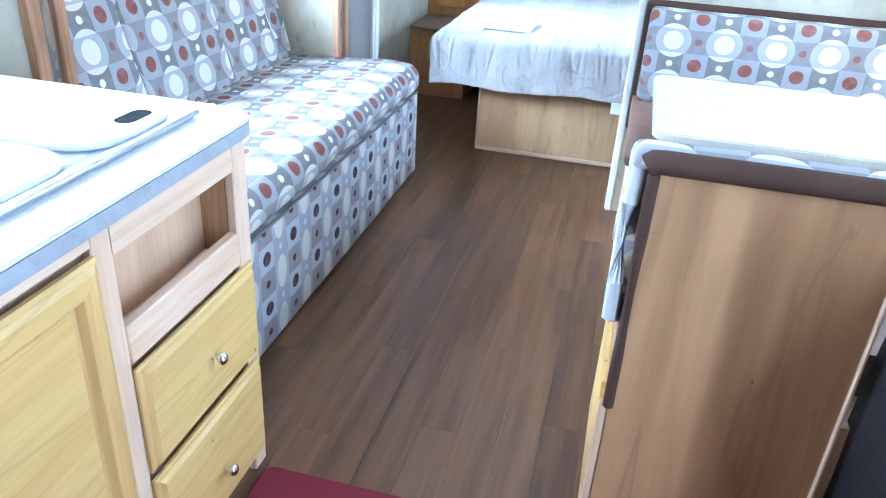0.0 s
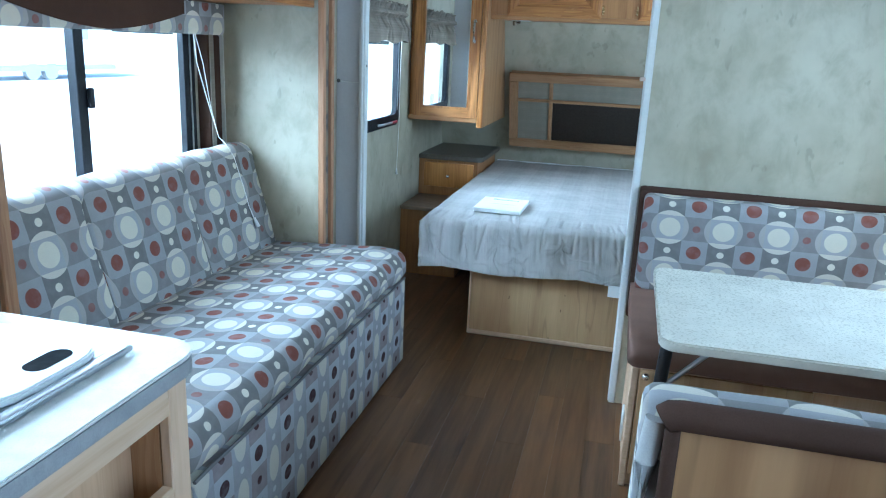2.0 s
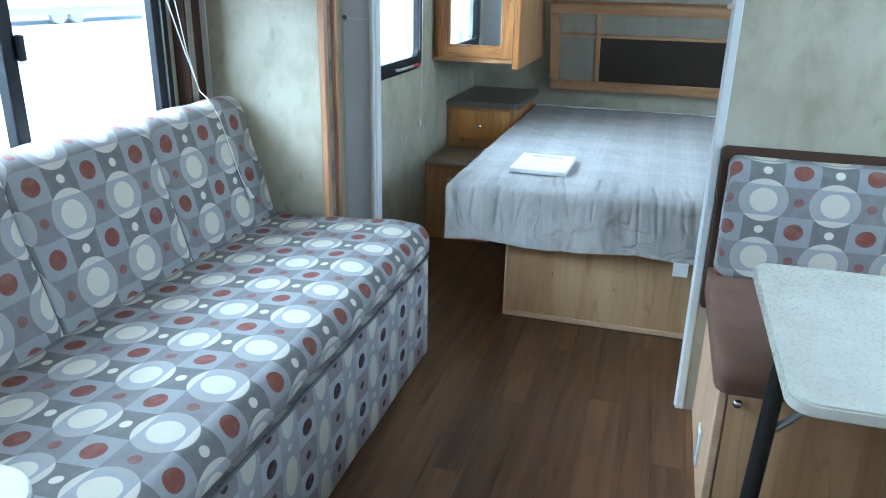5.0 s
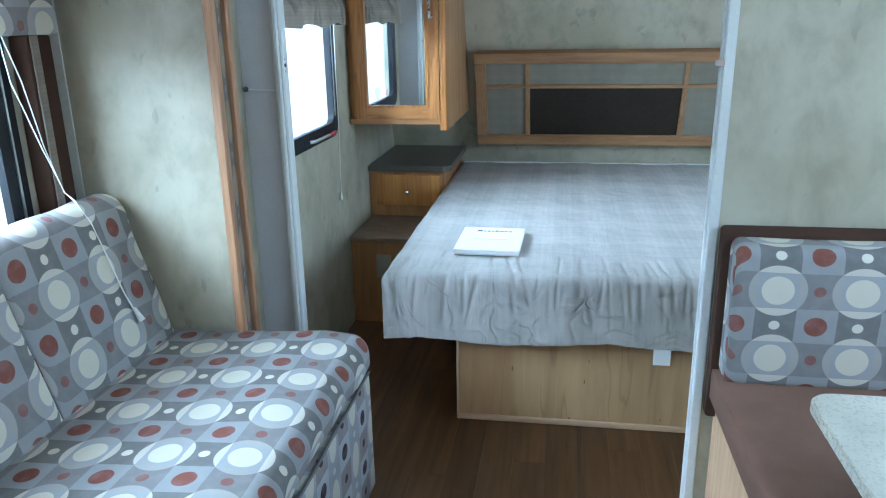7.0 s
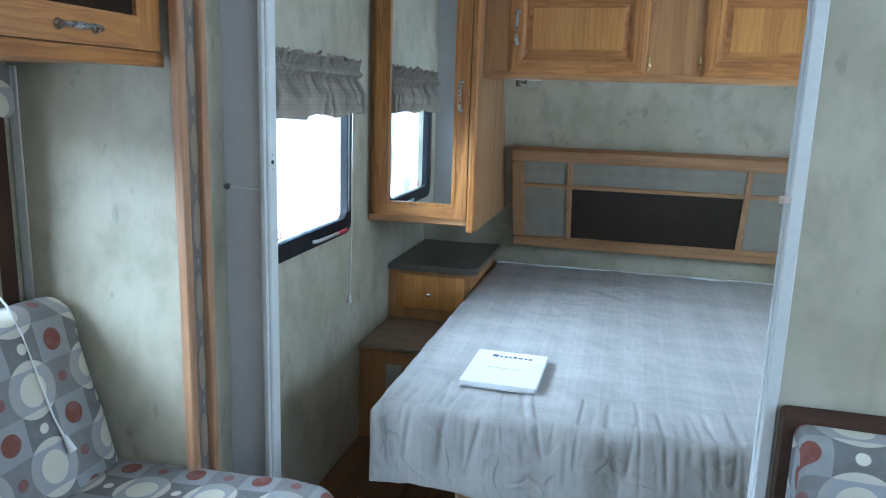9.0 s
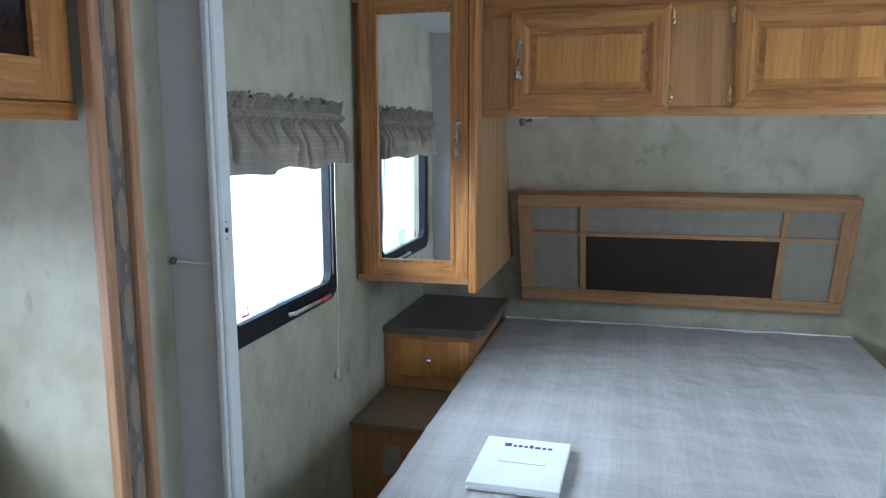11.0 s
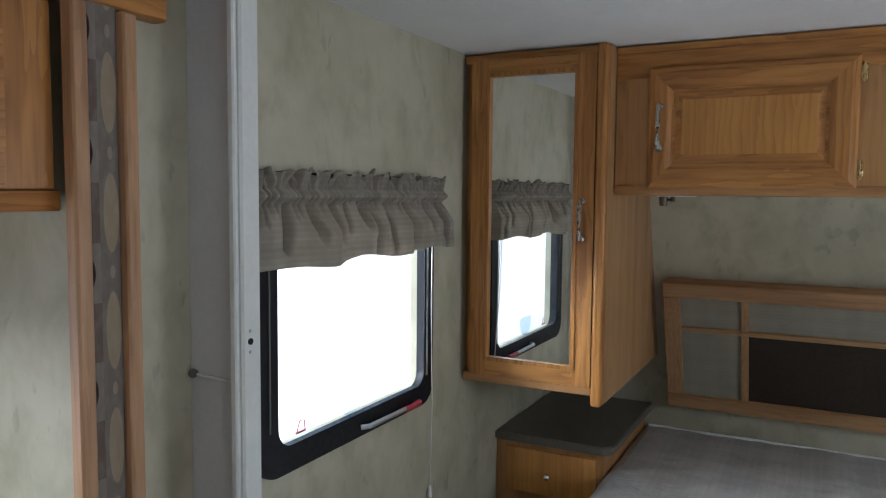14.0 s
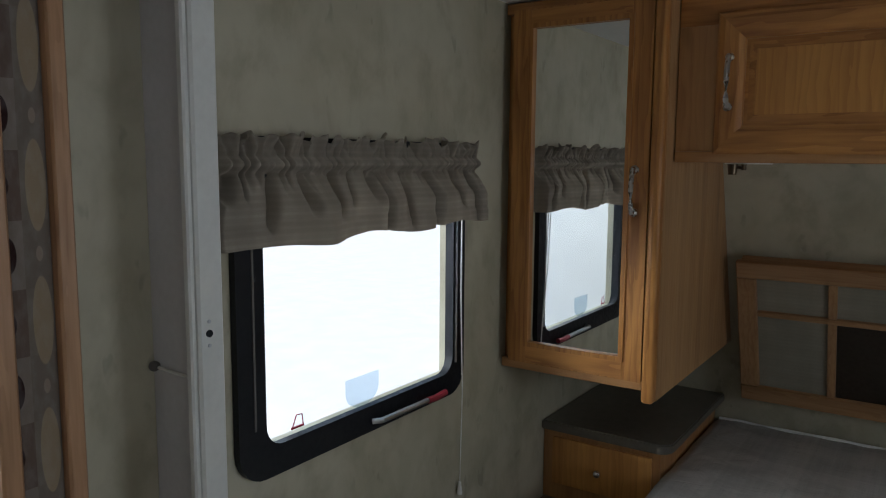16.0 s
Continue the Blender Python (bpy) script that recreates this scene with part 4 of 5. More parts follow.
part("cover", moved(bx(-0.119, 0.119, -0.151, 0.151, 0.0, 0.0018), BM), M_PAPER, book)
letters = ((0.020, 0.022), (0.010, 0.013), (0.011, 0.014), (0.010, 0.013), (0.011, 0.020), (0.016, 0.013), (0.010, 0.013), (0.012, 0.013))
lx = -0.062
for wide, tall in letters:
    part("letter_bar", moved(bx(lx, lx + wide, 0.092, 0.092 + tall, 0.0189, 0.0192), BM), M_INK, book, "dark blue printed mark", smooth=0)
    lx += wide + 0.005
part("text_line", moved(bx(-0.062, 0.070, -0.012, -0.008, 0.0189, 0.0192), BM), M_FADEDINK, book, "faint grey line of small print", smooth=0)

# nightstand and the step below it
ns = thing("nightstand", "built-in oak nightstand with a dark laminate top and a drawer", "nightstand", (-1.15, 5.4, 0.40))
NX0, NX1, NY = XL + 0.002, -0.955, 5.030
part("carcass", bx(NX0, NX1, NY, 5.68, 0.442, 0.680), M_FACE_Z, ns)
top = [(NX0, 5.69), (NX0, NY - 0.02)] + [(-0.920 - 0.05 + 0.05 * math.sin(a), NY - 0.02 + 0.05 - 0.05 * math.cos(a)) for a in (k * math.pi / 12 for k in range(7))] + [(-0.920, 5.69)]
part("worktop", slab(top, 0.681, 0.712, 0.004), M_NIGHTTOP, ns, "dark grey-brown laminate top")
dr = part("drawer", bx(-1.315, -0.978, NY - 0.018, NY - 0.001, 0.500, 0.662, 0.006, 2), M_OAKPANEL_X, ns)
part("knob", joined(cyl((-1.147, NY - 0.018, 0.577), (-1.147, NY - 0.030, 0.577), 0.005, 10), ball((-1.147, NY - 0.035, 0.577), 0.013)), M_CHROME, dr, "round metal knob")
st = thing("bedside_step", "oak step cabinet with a brown top under the nightstand", "step", (-1.15, 5.1, 0))
part("body", bx(NX0, -0.99, 4.632, 5.68, 0.0, 0.416), M_FACE_Z, st)
part("tread", bx(NX0, -0.985, 4.610, 5.69, 0.417, 0.440, 0.004), M_STEPTOP, st, "brown laminate tread")
ot = thing("outlet", "ivory electric outlet on the step cabinet", "outlet", (-1.195, 4.625, 0.25))
part("plate", bx(-1.230, -1.158, 4.6245, 4.6315, 0.235, 0.352, 0.003), M_IVORY, ot)
part("socket", bx(-1.211, -1.177, 4.6215, 4.624, 0.300, 0.330, 0.001), M_IVORY, ot)
part("socket", bx(-1.211, -1.177, 4.6215, 4.624, 0.255, 0.285, 0.001), M_IVORY, ot)


# gathered valance over the bedroom window
def gathered(y0, y1, z0, z1, x, deep, seed):
    """A gathered valance: ruffled heading, rod pocket, and loose cloth with a few deep slanting folds."""
    bm = bmesh.new()
    rnd = random.Random(seed)
    nu, nv = 420, 34
    rod1, rod0 = z1 - 0.036, z1 - 0.066
    folds, u = [], 0.035
    while u < 0.97:
        folds.append((u, rnd.uniform(0.006, 0.013), rnd.uniform(0.35, 1.0), rnd.uniform(-0.02, 0.05), rnd.uniform(0.35, 1.15)))
        u += rnd.uniform(0.035, 0.125)
    tucks, u = [], 0.004
    while u < 1.0:
        tucks.append((u, rnd.uniform(0.0035, 0.007), rnd.uniform(0.3, 1.0), rnd.uniform(-0.25, 0.25), rnd.uniform(0.04, 0.45)))
        u += rnd.uniform(0.013, 0.034)
    g = []
    for i in range(nu + 1):
        u = i / nu
        y = y0 + (y1 - y0) * u
        col = []
        for j in range(nv + 1):
            v = j / nv
            z = z1 - (z1 - z0) * v
            d = max(0.0, (rod0 - z) / (rod0 - z0))
            groove = sum(k * math.exp(-((u - c - lean * d) / w) ** 2) * min(1, 0.3 + 3 * d) * max(0.0, min(1, (reach - d) * 4)) for c, w, k, lean, reach in folds if abs(u - c - lean * d) < 0.05)
            tuck = sum(k * math.exp(-((u - c - lean * (z - rod0)) / w) ** 2) * max(0.0, min(1, (reach - d) * 5)) for c, w, k, lean, reach in tucks if abs(u - c - lean * (z - rod0)) < 0.03)
            if z > rod1:
                rise = (z - rod1) / 0.036
                xx = deep * 0.44 - 0.022 * tuck + rise * (0.042 * noise.noise((u * 34, z * 22, seed)) + 0.016 * noise.noise((u * 90, z * 30, seed)) + 0.008)
            elif z > rod0:
                xx = deep * 0.42 - 0.022 * tuck + 0.018 * math.sin(math.pi * (z - rod0) / (rod1 - rod0)) + 0.006 * noise.noise((u * 80, z * 40, seed))
            else:
                xx = deep * (0.40 + 0.36 * min(1, d * 2.2)) - 0.022 * tuck - 0.090 * groove + 0.030 * min(1, d * 2) * noise.noise((u * 9, d * 0.8, seed + 4)) + 0.004 * noise.noise((u * 26, d * 4, seed))
                if z - z0 < 0.034:
                    xx += 0.003
            zz = z
            if z > rod1:
                zz += rise * (0.022 * noise.noise((u * 26, seed, 9)) + 0.016 * noise.noise((u * 70, seed, 3)))
            zz += 0.012 * v * noise.noise((u * 5.5, seed, 5)) - 0.006 * v * (1 - u) + 0.006 * v * groove
            ends = min(1, u / 0.02, (1 - u) / 0.02)
            col.append(bm.verts.new((x + max(0.004, xx) * (0.15 + 0.85 * ends), y + (u - 0.5) * 0.05 * v, zz)))
        g.append(col)
    for i in range(nu):
        for j in range(nv):
            bm.faces.new((g[i][j], g[i + 1][j], g[i + 1][j + 1], g[i][j + 1]))
    bmesh.ops.recalc_face_normals(bm, faces=bm.faces)
    bmesh.ops.solidify(bm, geom=bm.faces[:], thickness=0.0015)
    return bm


val = thing("valance", "gathered grey-brown linen valance over the bedroom window", "valance", (XL, 4.13, 1.42))
part("drape", gathered(3.672, 4.528, 1.421, 1.620, XL, 0.082, 2), M_VAL, val, smooth=80)
part("rod", cyl((XL + 0.008, 3.68, 1.565), (XL + 0.008, 4.52, 1.565), 0.005, 8), M_WHITE, val)
cordb = thing("blind_cord", "thin white blind cord with a tassel beside the bedroom window", "cord", (XL + 0.02, 4.47, 0.66))
part("cord", tube([(XL + 0.03, 4.455, 1.45), (XL + 0.026, 4.462, 1.2), (XL + 0.022, 4.478, 0.95), (XL + 0.012, 4.485, 0.68)], 0.0016, 6), M_CORD, cordb)
part("cord", tube([(XL + 0.034, 4.448, 1.45), (XL + 0.03, 4.452, 1.25), (XL + 0.022, 4.474, 1.0)], 0.0016, 6), M_CORD, cordb)
part("tassel", joined(cyl((XL + 0.012, 4.485, 0.69), (XL + 0.012, 4.485, 0.655), 0.004, 10, 0.008)), M_CORD, cordb)


# ---- lounge: sofa in the slide-out ----
sofa = thing("sofa", "jackknife sofa in grey circle-patterned fabric with cream discs and red dots", "sofa", (-1.35, 2.45, 0))


def arc(cx, cz, r, a0, a1, n=6):
    return [(cx + r * math.cos(radians(a0 + (a1 - a0) * k / n)), cz + r * math.sin(radians(a0 + (a1 - a0) * k / n))) for k in range(n + 1)]


SY0, SY1 = 1.60, 3.300
back_prof = [(-1.52, 0.43), (-1.545, 0.52), (-1.575, 0.64), (-1.605, 0.76), (-1.630, 0.86)] + arc(-1.715, 0.885, 0.075, 8, 120, 8) + [(-1.79, 0.90), (-1.80, 0.70), (-1.80, 0.43)]
cuts = [SY0, 2.190, 2.750, SY1]
for k in range(3):
    part("back_cushion", roll_profile(back_prof, cuts[k] + 0.002, cuts[k + 1] - 0.002, "y", 26, 0.034, lump=0.009, seed=k, uo=(2.35 - 0.56, 2.35, 2.897)[k], vo=0.168, us=PX / 0.199, vs=PY / 0.196), M_FAB, sofa, smooth=60)
seat_prof = [(-1.60, 0.415), (-0.95, 0.405)] + arc(-0.965, 0.455, 0.05, -75, 0, 5) + arc(-0.975, 0.475, 0.06, 0, 80, 6) + [(-1.05, 0.54), (-1.15, 0.535), (-1.3, 0.525), (-1.45, 0.515), (-1.60, 0.51)]
part("seat_cushion", roll_profile(seat_prof, SY0, SY1 + 0.01, "y", 40, 0.03, lump=0.010, seed=5, uo=2.243, vo=path_len(seat_prof, 16) + 0.05), M_FAB, sofa, smooth=60)
skirt_prof = [(-1.55, 0.012), (-0.925, 0.012), (-0.916, 0.02), (-0.915, 0.15), (-0.915, 0.30), (-0.918, 0.395), (-0.928, 0.402), (-1.55, 0.402)]
part("skirt", roll_profile(skirt_prof, SY0 + 0.005, SY1, "y", 30, 0.012, lump=0.004, seed=8, uo=2.637 - 0.0909, us=PX / 0.1818, vo=path_len(skirt_prof, 3) + 0.165 - 0.084, vs=PY / 0.168), M_FAB_SKIRT, sofa, "fabric-covered sofa base", smooth=60)
part("welt", tube([(-0.922, SY0 + 0.01 + (SY1 - SY0 - 0.01) * k / 20, 0.404 + 0.002 * math.sin(k * 1.7)) for k in range(21)], 0.005, 6), M_WELT, sofa, "dark grey seam welt")

# cords over the sofa back
cord = thing("blind_cord", "white blind cords with a tassel hanging over the sofa back", "cord", (-1.6, 3.17, 0.70))
part("cord", tube([(-1.775, 3.050, 1.43), (-1.768, 3.058, 1.30), (-1.745, 3.100, 1.125), (-1.728, 3.140, 0.990), (-1.695, 3.130, 0.972), (-1.640, 3.108, 0.915), (-1.606, 3.112, 0.80), (-1.584, 3.124, 0.703), (-1.568, 3.138, 0.640)], 0.0017, 6), M_CORD, cord)
part("cord", tube([(-1.775, 3.058, 1.43), (-1.755, 3.082, 1.30), (-1.742, 3.106, 1.125), (-1.726, 3.135, 0.992), (-1.695, 3.124, 0.974), (-1.638, 3.104, 0.917), (-1.607, 3.116, 0.80), (-1.585, 3.127, 0.703), (-1.568, 3.140, 0.645)], 0.0017, 6), M_CORD, cord)
part("tassel", cyl((-1.568, 3.138, 0.652), (-1.553, 3.143, 0.612), 0.005, 10, 0.011), M_CORD, cord)

# padded valance over the sofa window
vs_ = thing("padded_valance", "padded patterned window valance with brown centre and side leg", "valance", (-1.8, 2.45, 1.41))
part("board", roll_profile([(-1.828, 1.54), (-1.828, 1.425), (-1.80, 1.415), (-1.765, 1.415), (-1.757, 1.43), (-1.757, 1.54)], 1.72, 3.275, "y", 30, 0.015, uo=0.05, vo=0.02), M_FAB, vs_, smooth=60)
sw = [(2.05 + 0.9 * k / 16, 1.42 + 0.07 * (abs(k - 8) / 8) ** 1.6) for k in range(17)]
swag = bmesh.new()
f = swag.faces.new([swag.verts.new((-1.754, y, z)) for y, z in sw] + [swag.verts.new((-1.754, 2.95, 1.54)), swag.verts.new((-1.754, 2.05, 1.54))])
up = bmesh.ops.extrude_face_region(swag, geom=[f])
bmesh.ops.translate(swag, vec=(0.008, 0, 0), verts=[v for v in up["geom"] if isinstance(v, bmesh.types.BMVert)])
bmesh.ops.recalc_face_normals(swag, faces=swag.faces)
part("swag", swag, M_BROWN, vs_, "brown centre swag", smooth=0)
for y0, y1 in ((3.150, 3.250), (1.72, 1.80)):
    part("side_leg", bx(-1.828, -1.772, y0, y1, 0.86, 1.414, 0.006, 2), M_BROWN, vs_, "brown padded side leg")
    part("piping", bx(-1.771, -1.766, y0 + 0.008, y0 + 0.04, 0.87, 1.414, 0.002), M_VAL, vs_)

# overhead cabinet above the sofa
oc = thing("overhead_cabinet", "oak overhead cabinet above the sofa with a dark glass door", "cabinet", (-1.6, 2.45, 1.545))
part("carcass", bx(SX + 0.004, -1.372, S0 + 0.01, S1 - 0.03, 1.548, 1.895), M_OAK_Y, oc)
part("bottom_rail", bx(-1.371, -1.350, S0 + 0.01, S1 - 0.032, 1.543, 1.575, 0.004, 2), M_OAK_Y, oc)
for y0, y1 in ((2.735, 3.280), (2.165, 2.715), (1.60, 2.145)):
    d = part("door", moved(ring_frame((y0, y1, 1.578, 1.855), (y0 + 0.075, y1 - 0.075, 1.638, 1.80), 0.003, 0.002, 0.021), Matrix.Translation((-1.370, 0, 0)) @ FACE_LEFTWALL), M_OAK_Z, oc)
    part("rail", bx(-1.366, -1.3482, y0 + 0.074, y1 - 0.074, 1.580, 1.637, 0.002), M_OAK_Y, d)
    part("rail", bx(-1.366, -1.3482, y0 + 0.074, y1 - 0.074, 1.801, 1.853, 0.002), M_OAK_Y, d)
    part("moulding", moved(ring_frame((y0 + 0.073, y1 - 0.073, 1.636, 1.802), (y0 + 0.086, y1 - 0.086, 1.649, 1.789), 0.001, 0.001, 0.023), Matrix.Translation((-1.370, 0, 0)) @ FACE_LEFTWALL), M_OAK_Y, d)
    part("pane", bx(-1.366, -1.358, y0 + 0.070, y1 - 0.070, 1.633, 1.805), M_DARKGLASS, d, "dark glass pane", smooth=0)
    part("handle", board_handle((-1.348, (y0 + y1) / 2, 1.610), 0.11, "y", (0.022, 0, 0)), M_PEWTER, d, "brushed metal bow handle")


# ---- dinette ----
b1 = thing("dinette_bench", "dinette bench with brown seat and patterned back against the partition", "bench", (0.5, 3.0, 0), "dinette benches")
BXL, BXR = 0.062, XR - 0.01
part("base", bx(BXL + 0.012, BXR, 2.592, 3.19, 0.0, 0.462), M_HICK_Y, b1, "pale wood base")
part("face_frame", joined(bx(BXL + 0.008, BXR, 2.574, 2.591, 0.436, 0.462, 0.003), bx(BXL + 0.008, BXL + 0.03, 2.574, 2.591, 0.0, 0.435, 0.003)), M_MAPLE_X, b1)
d = part("door", bx(BXL + 0.034, 0.62, 2.572, 2.588, 0.05, 0.434, 0.005, 2), M_HICK_X, b1, "pale wood flap")
part("knob", joined(cyl((0.116, 2.572, 0.418), (0.116, 2.562, 0.418), 0.006, 10), ball((0.116, 2.556, 0.418), 0.013)), M_CHROME, d, "round metal knob")
part("seat", roll_profile([(2.505, 0.468), (2.498, 0.50)] + arc(2.545, 0.508, 0.05, 180, 90, 6) + [(2.65, 0.562), (2.85, 0.561), (3.0, 0.555), (3.185, 0.550), (3.185, 0.465)], BXL - 0.012, BXR, "x", 30, 0.034, lump=0.006, seed=3), M_BROWN_L, b1, "brown padded seat", smooth=60)
part("back_border", roll_profile([(3.150, 0.54), (3.150, 0.919), (3.165, 0.931), (3.192, 0.931), (3.194, 0.40), (3.170, 0.40)], 0.046, BXR, "x", 20, 0.012), M_BROWN, b1, "brown padded border", smooth=50)
dback_prof = [(3.150, 0.543), (3.09, 0.540)] + arc(3.10, 0.568, 0.03, 240, 180, 3) + [(3.068, 0.66), (3.066, 0.74), (3.068, 0.84)] + arc(3.10, 0.881, 0.03, 180, 100, 4) + [(3.150, 0.912)]
part("back_cushion", roll_profile(dback_prof, 0.064, BXR - 0.01, "x", 30, 0.022, lump=0.006, seed=11, uo=0.165, us=PX / 0.189, vo=path_len(dback_prof, 7) + 0.064, vs=PY / 0.178), M_FAB, b1, smooth=60)
vent = thing("outlet", "white electric outlet plate on the bench side", "outlet", (BXL + 0.008, 2.83, 0.1))
part("plate", bx(BXL + 0.004, BXL + 0.0115, 2.800, 2.862, 0.045, 0.165, 0.002), M_WHITE, vent)
part("socket", bx(BXL + 0.002, BXL + 0.0038, 2.817, 2.845, 0.070, 0.10), M_STEEL, vent)
part("socket", bx(BXL + 0.002, BXL + 0.0038, 2.817, 2.845, 0.112, 0.142), M_STEEL, vent)

b2 = thing("dinette_bench", "near dinette bench with a hickory back panel and brown padded border", "bench", (0.5, 1.55, 0), "dinette benches")
NBY = 1.223
part("back_panel", bx(0.080, 0.488, NBY + 0.012, NBY + 0.03, 0.0, 0.925), M_HICK_PANEL, b2, "hickory-printed back panel", smooth=0)
part("panel_edge", bx(0.489, 0.496, NBY + 0.002, NBY + 0.032, 0.0, 0.925, 0.002), M_MAPLE_Z, b2)
part("corner_strip", bx(0.060, 0.0788, NBY + 0.014, NBY + 0.031, 0.0, 0.424, 0.003), M_MAPLE_Z, b2)


def pad(outline, y, r, name, mat, parent, label=""):
    part(name, tube([(x, y, z) for x, z in outline], r, 12), mat, parent, label, smooth=80)


pad([(0.0785, 0.426), (0.0780, 0.55), (0.078, 0.80), (0.078, 0.925)], NBY + 0.008, 0.0110, "border", M_BROWN, b2, "brown padded border roll")
pad([(0.066, 0.936), (0.074, 0.943), (0.09, 0.9445), (0.3, 0.945), (0.494, 0.945)], NBY + 0.013, 0.0215, "border", M_BROWN, b2, "brown padded border roll")
bc = part("back_cushion", roll_profile([(NBY + 0.036, 0.605), (NBY + 0.036, 0.925)] + arc(NBY + 0.066, 0.934, 0.030, 150, 30, 5) + [(NBY + 0.105, 0.905), (NBY + 0.122, 0.78), (NBY + 0.125, 0.66), (NBY + 0.11, 0.61)], 0.036, 0.496, "x", 24, 0.022, lump=0.006, seed=15, uo=0.09, vo=0.50), M_FAB, b2, smooth=60)
part("edge_band", tube([(0.050, NBY + 0.026, 0.62), (0.048, NBY + 0.026, 0.70), (0.049, NBY + 0.026, 0.86), (0.056, NBY + 0.028, 0.928)], 0.0155, 10), M_PIPING, bc, "pale rolled cushion edge", smooth=80)
part("seat", roll_profile([(NBY + 0.14, 0.468), (NBY + 0.14, 0.57), (1.5, 0.576), (1.66, 0.570)] + arc(1.735, 0.515, 0.055, 90, -20, 6) + [(1.775, 0.468)], BXL + 0.016, BXR, "x", 20, 0.03, lump=0.006, seed=4), M_BROWN_L, b2, "brown padded seat", smooth=60)
part("base", bx(BXL + 0.012, BXR, NBY + 0.033, 1.74, 0.0, 0.465), M_HICK_Y, b2, "pale wood base")
part("door", bx(BXL - 0.002, BXL + 0.0118, NBY + 0.06, 1.70, 0.06, 0.445, 0.004, 2), M_DOORGOLD, b2, "golden wood door")

tb = thing("dinette_table", "beige laminate dinette table with rounded corners on folding legs", "table", (0.55, 2.5, 0))
part("tabletop", slab(round_rect(0.100, XR - 0.02, 1.962, 2.615, 0.045), 0.748, 0.773, 0.004), M_TABLE, tb, "beige marbled laminate top")
leg = part("leg", tube([(0.157, 2.340, 0.735), (0.128, 2.270, 0.36), (0.099, 2.200, 0.012)], 0.0185, 14), M_BLACK, tb, "black tubular leg")
part("foot", cyl((0.098, 2.198, 0.0), (0.098, 2.198, 0.014), 0.024, 14), M_BLACK, leg)
part("bracket", bx(0.13, 0.20, 2.290, 2.390, 0.735, 0.747, 0.002), M_STEEL, leg)
part("brace", tube([(0.140, 2.298, 0.50), (0.26, 2.31, 0.62), (0.385, 2.32, 0.746)], 0.008, 8), M_STEEL, leg, "grey steel brace")
part("leg", tube([(0.93, 2.29, 0.747), (0.93, 2.29, 0.0)], 0.0185, 14), M_BLACK, tb)

bag = bmesh.new()
bmesh.ops.create_cube(bag, size=1, matrix=Matrix.LocRotScale((0.745, 1.10, 0.43), None, (0.44, 0.40, 0.86)))
bmesh.ops.subdivide_edges(bag, edges=bag.edges[:], cuts=9, use_grid_fill=True)
for v in bag.verts:
    p = v.co
    d = noise.noise_vector((p.x * 7, p.y * 7, p.z * 7)) * 0.012
    p += Vector((d.x, min(d.y, 0.005), 0 if p.z < 0.01 else d.z))
    if p.z < 0.30:
        p.x -= 0.03 * (0.30 - p.z) / 0.3
bmesh.ops.bevel(bag, geom=[e for e in bag.edges if e.calc_face_angle(0) > 1.0], offset=0.02, segments=2, affect="EDGES")
sack = thing("black_bag", "bulky black nylon bag standing against the bench end", "bag", (0.745, 1.10, 0))
part("body", bag, M_BLACKBAG, sack, smooth=60)
part("strap", tube([(0.535, 1.00, 0.30), (0.512, 0.985, 0.20), (0.506, 0.98, 0.09), (0.525, 0.99, 0.03)], 0.016, 8), M_BLACK, sack, "looped black webbing strap", smooth=60)


# ---- kitchen counter ----
KX, KY1, KY0 = -0.722, 1.297, -0.55
kc = thing("kitchen_cabinet", "maple kitchen base cabinet with drawers, open niche and golden door", "cabinet", (-1.0, 0.4, 0))
# carcass boards round an open niche
NY0, NY1, NZ0, NZ1 = 0.868, 1.244, 0.664, 0.800
part("end_panel", bx(XL + 0.004, KX - 0.022, KY1 - 0.018, KY1, 0, 0.872), M_HICK_X, kc)
part("carcass", joined(bx(XL + 0.004, KX - 0.022, KY0, NY0 - 0.012, 0.0, 0.872), bx(XL + 0.004, KX - 0.022, NY0 - 0.011, KY1 - 0.019, 0.0, 0.610), bx(XL + 0.004, -0.812, NY0 - 0.011, KY1 - 0.019, 0.611, 0.872), bx(-0.8115, KX - 0.022, NY0 - 0.011, KY1 - 0.019, NZ1 + 0.012, 0.872)), M_MAPLE_Y, kc)
part("stile", bx(KX - 0.0215, KX, NY1, KY1 + 0.001, 0.0, 0.872, 0.003), M_MAPLE_Z, kc)
part("stile", bx(KX - 0.0215, KX, 0.822, NY0, 0.0, 0.872, 0.003), M_MAPLE_Z, kc)
part("rail", bx(KX - 0.0215, KX - 0.0005, NY0, NY1, NZ1, 0.872), M_MAPLE_Y, kc)
part("rail", bx(KX - 0.0215, KX + 0.002, NY0, NY1, 0.588, NZ0, 0.003), M_MAPLE_Y, kc)
part("niche_side", bx(-0.802, KX - 0.0225, NY1 - 0.001, NY1 + 0.006, 0.6115, NZ1 + 0.01), M_DULL_Z, kc)
part("niche_back", bx(-0.811, -0.803, NY0 - 0.01, NY1 + 0.007, 0.611, NZ1 + 0.011), M_HICK_Y, kc)
part("rail", bx(KX - 0.0215, KX - 0.0005, KY0, 0.822, 0.835, 0.872), M_MAPLE_Y, kc)


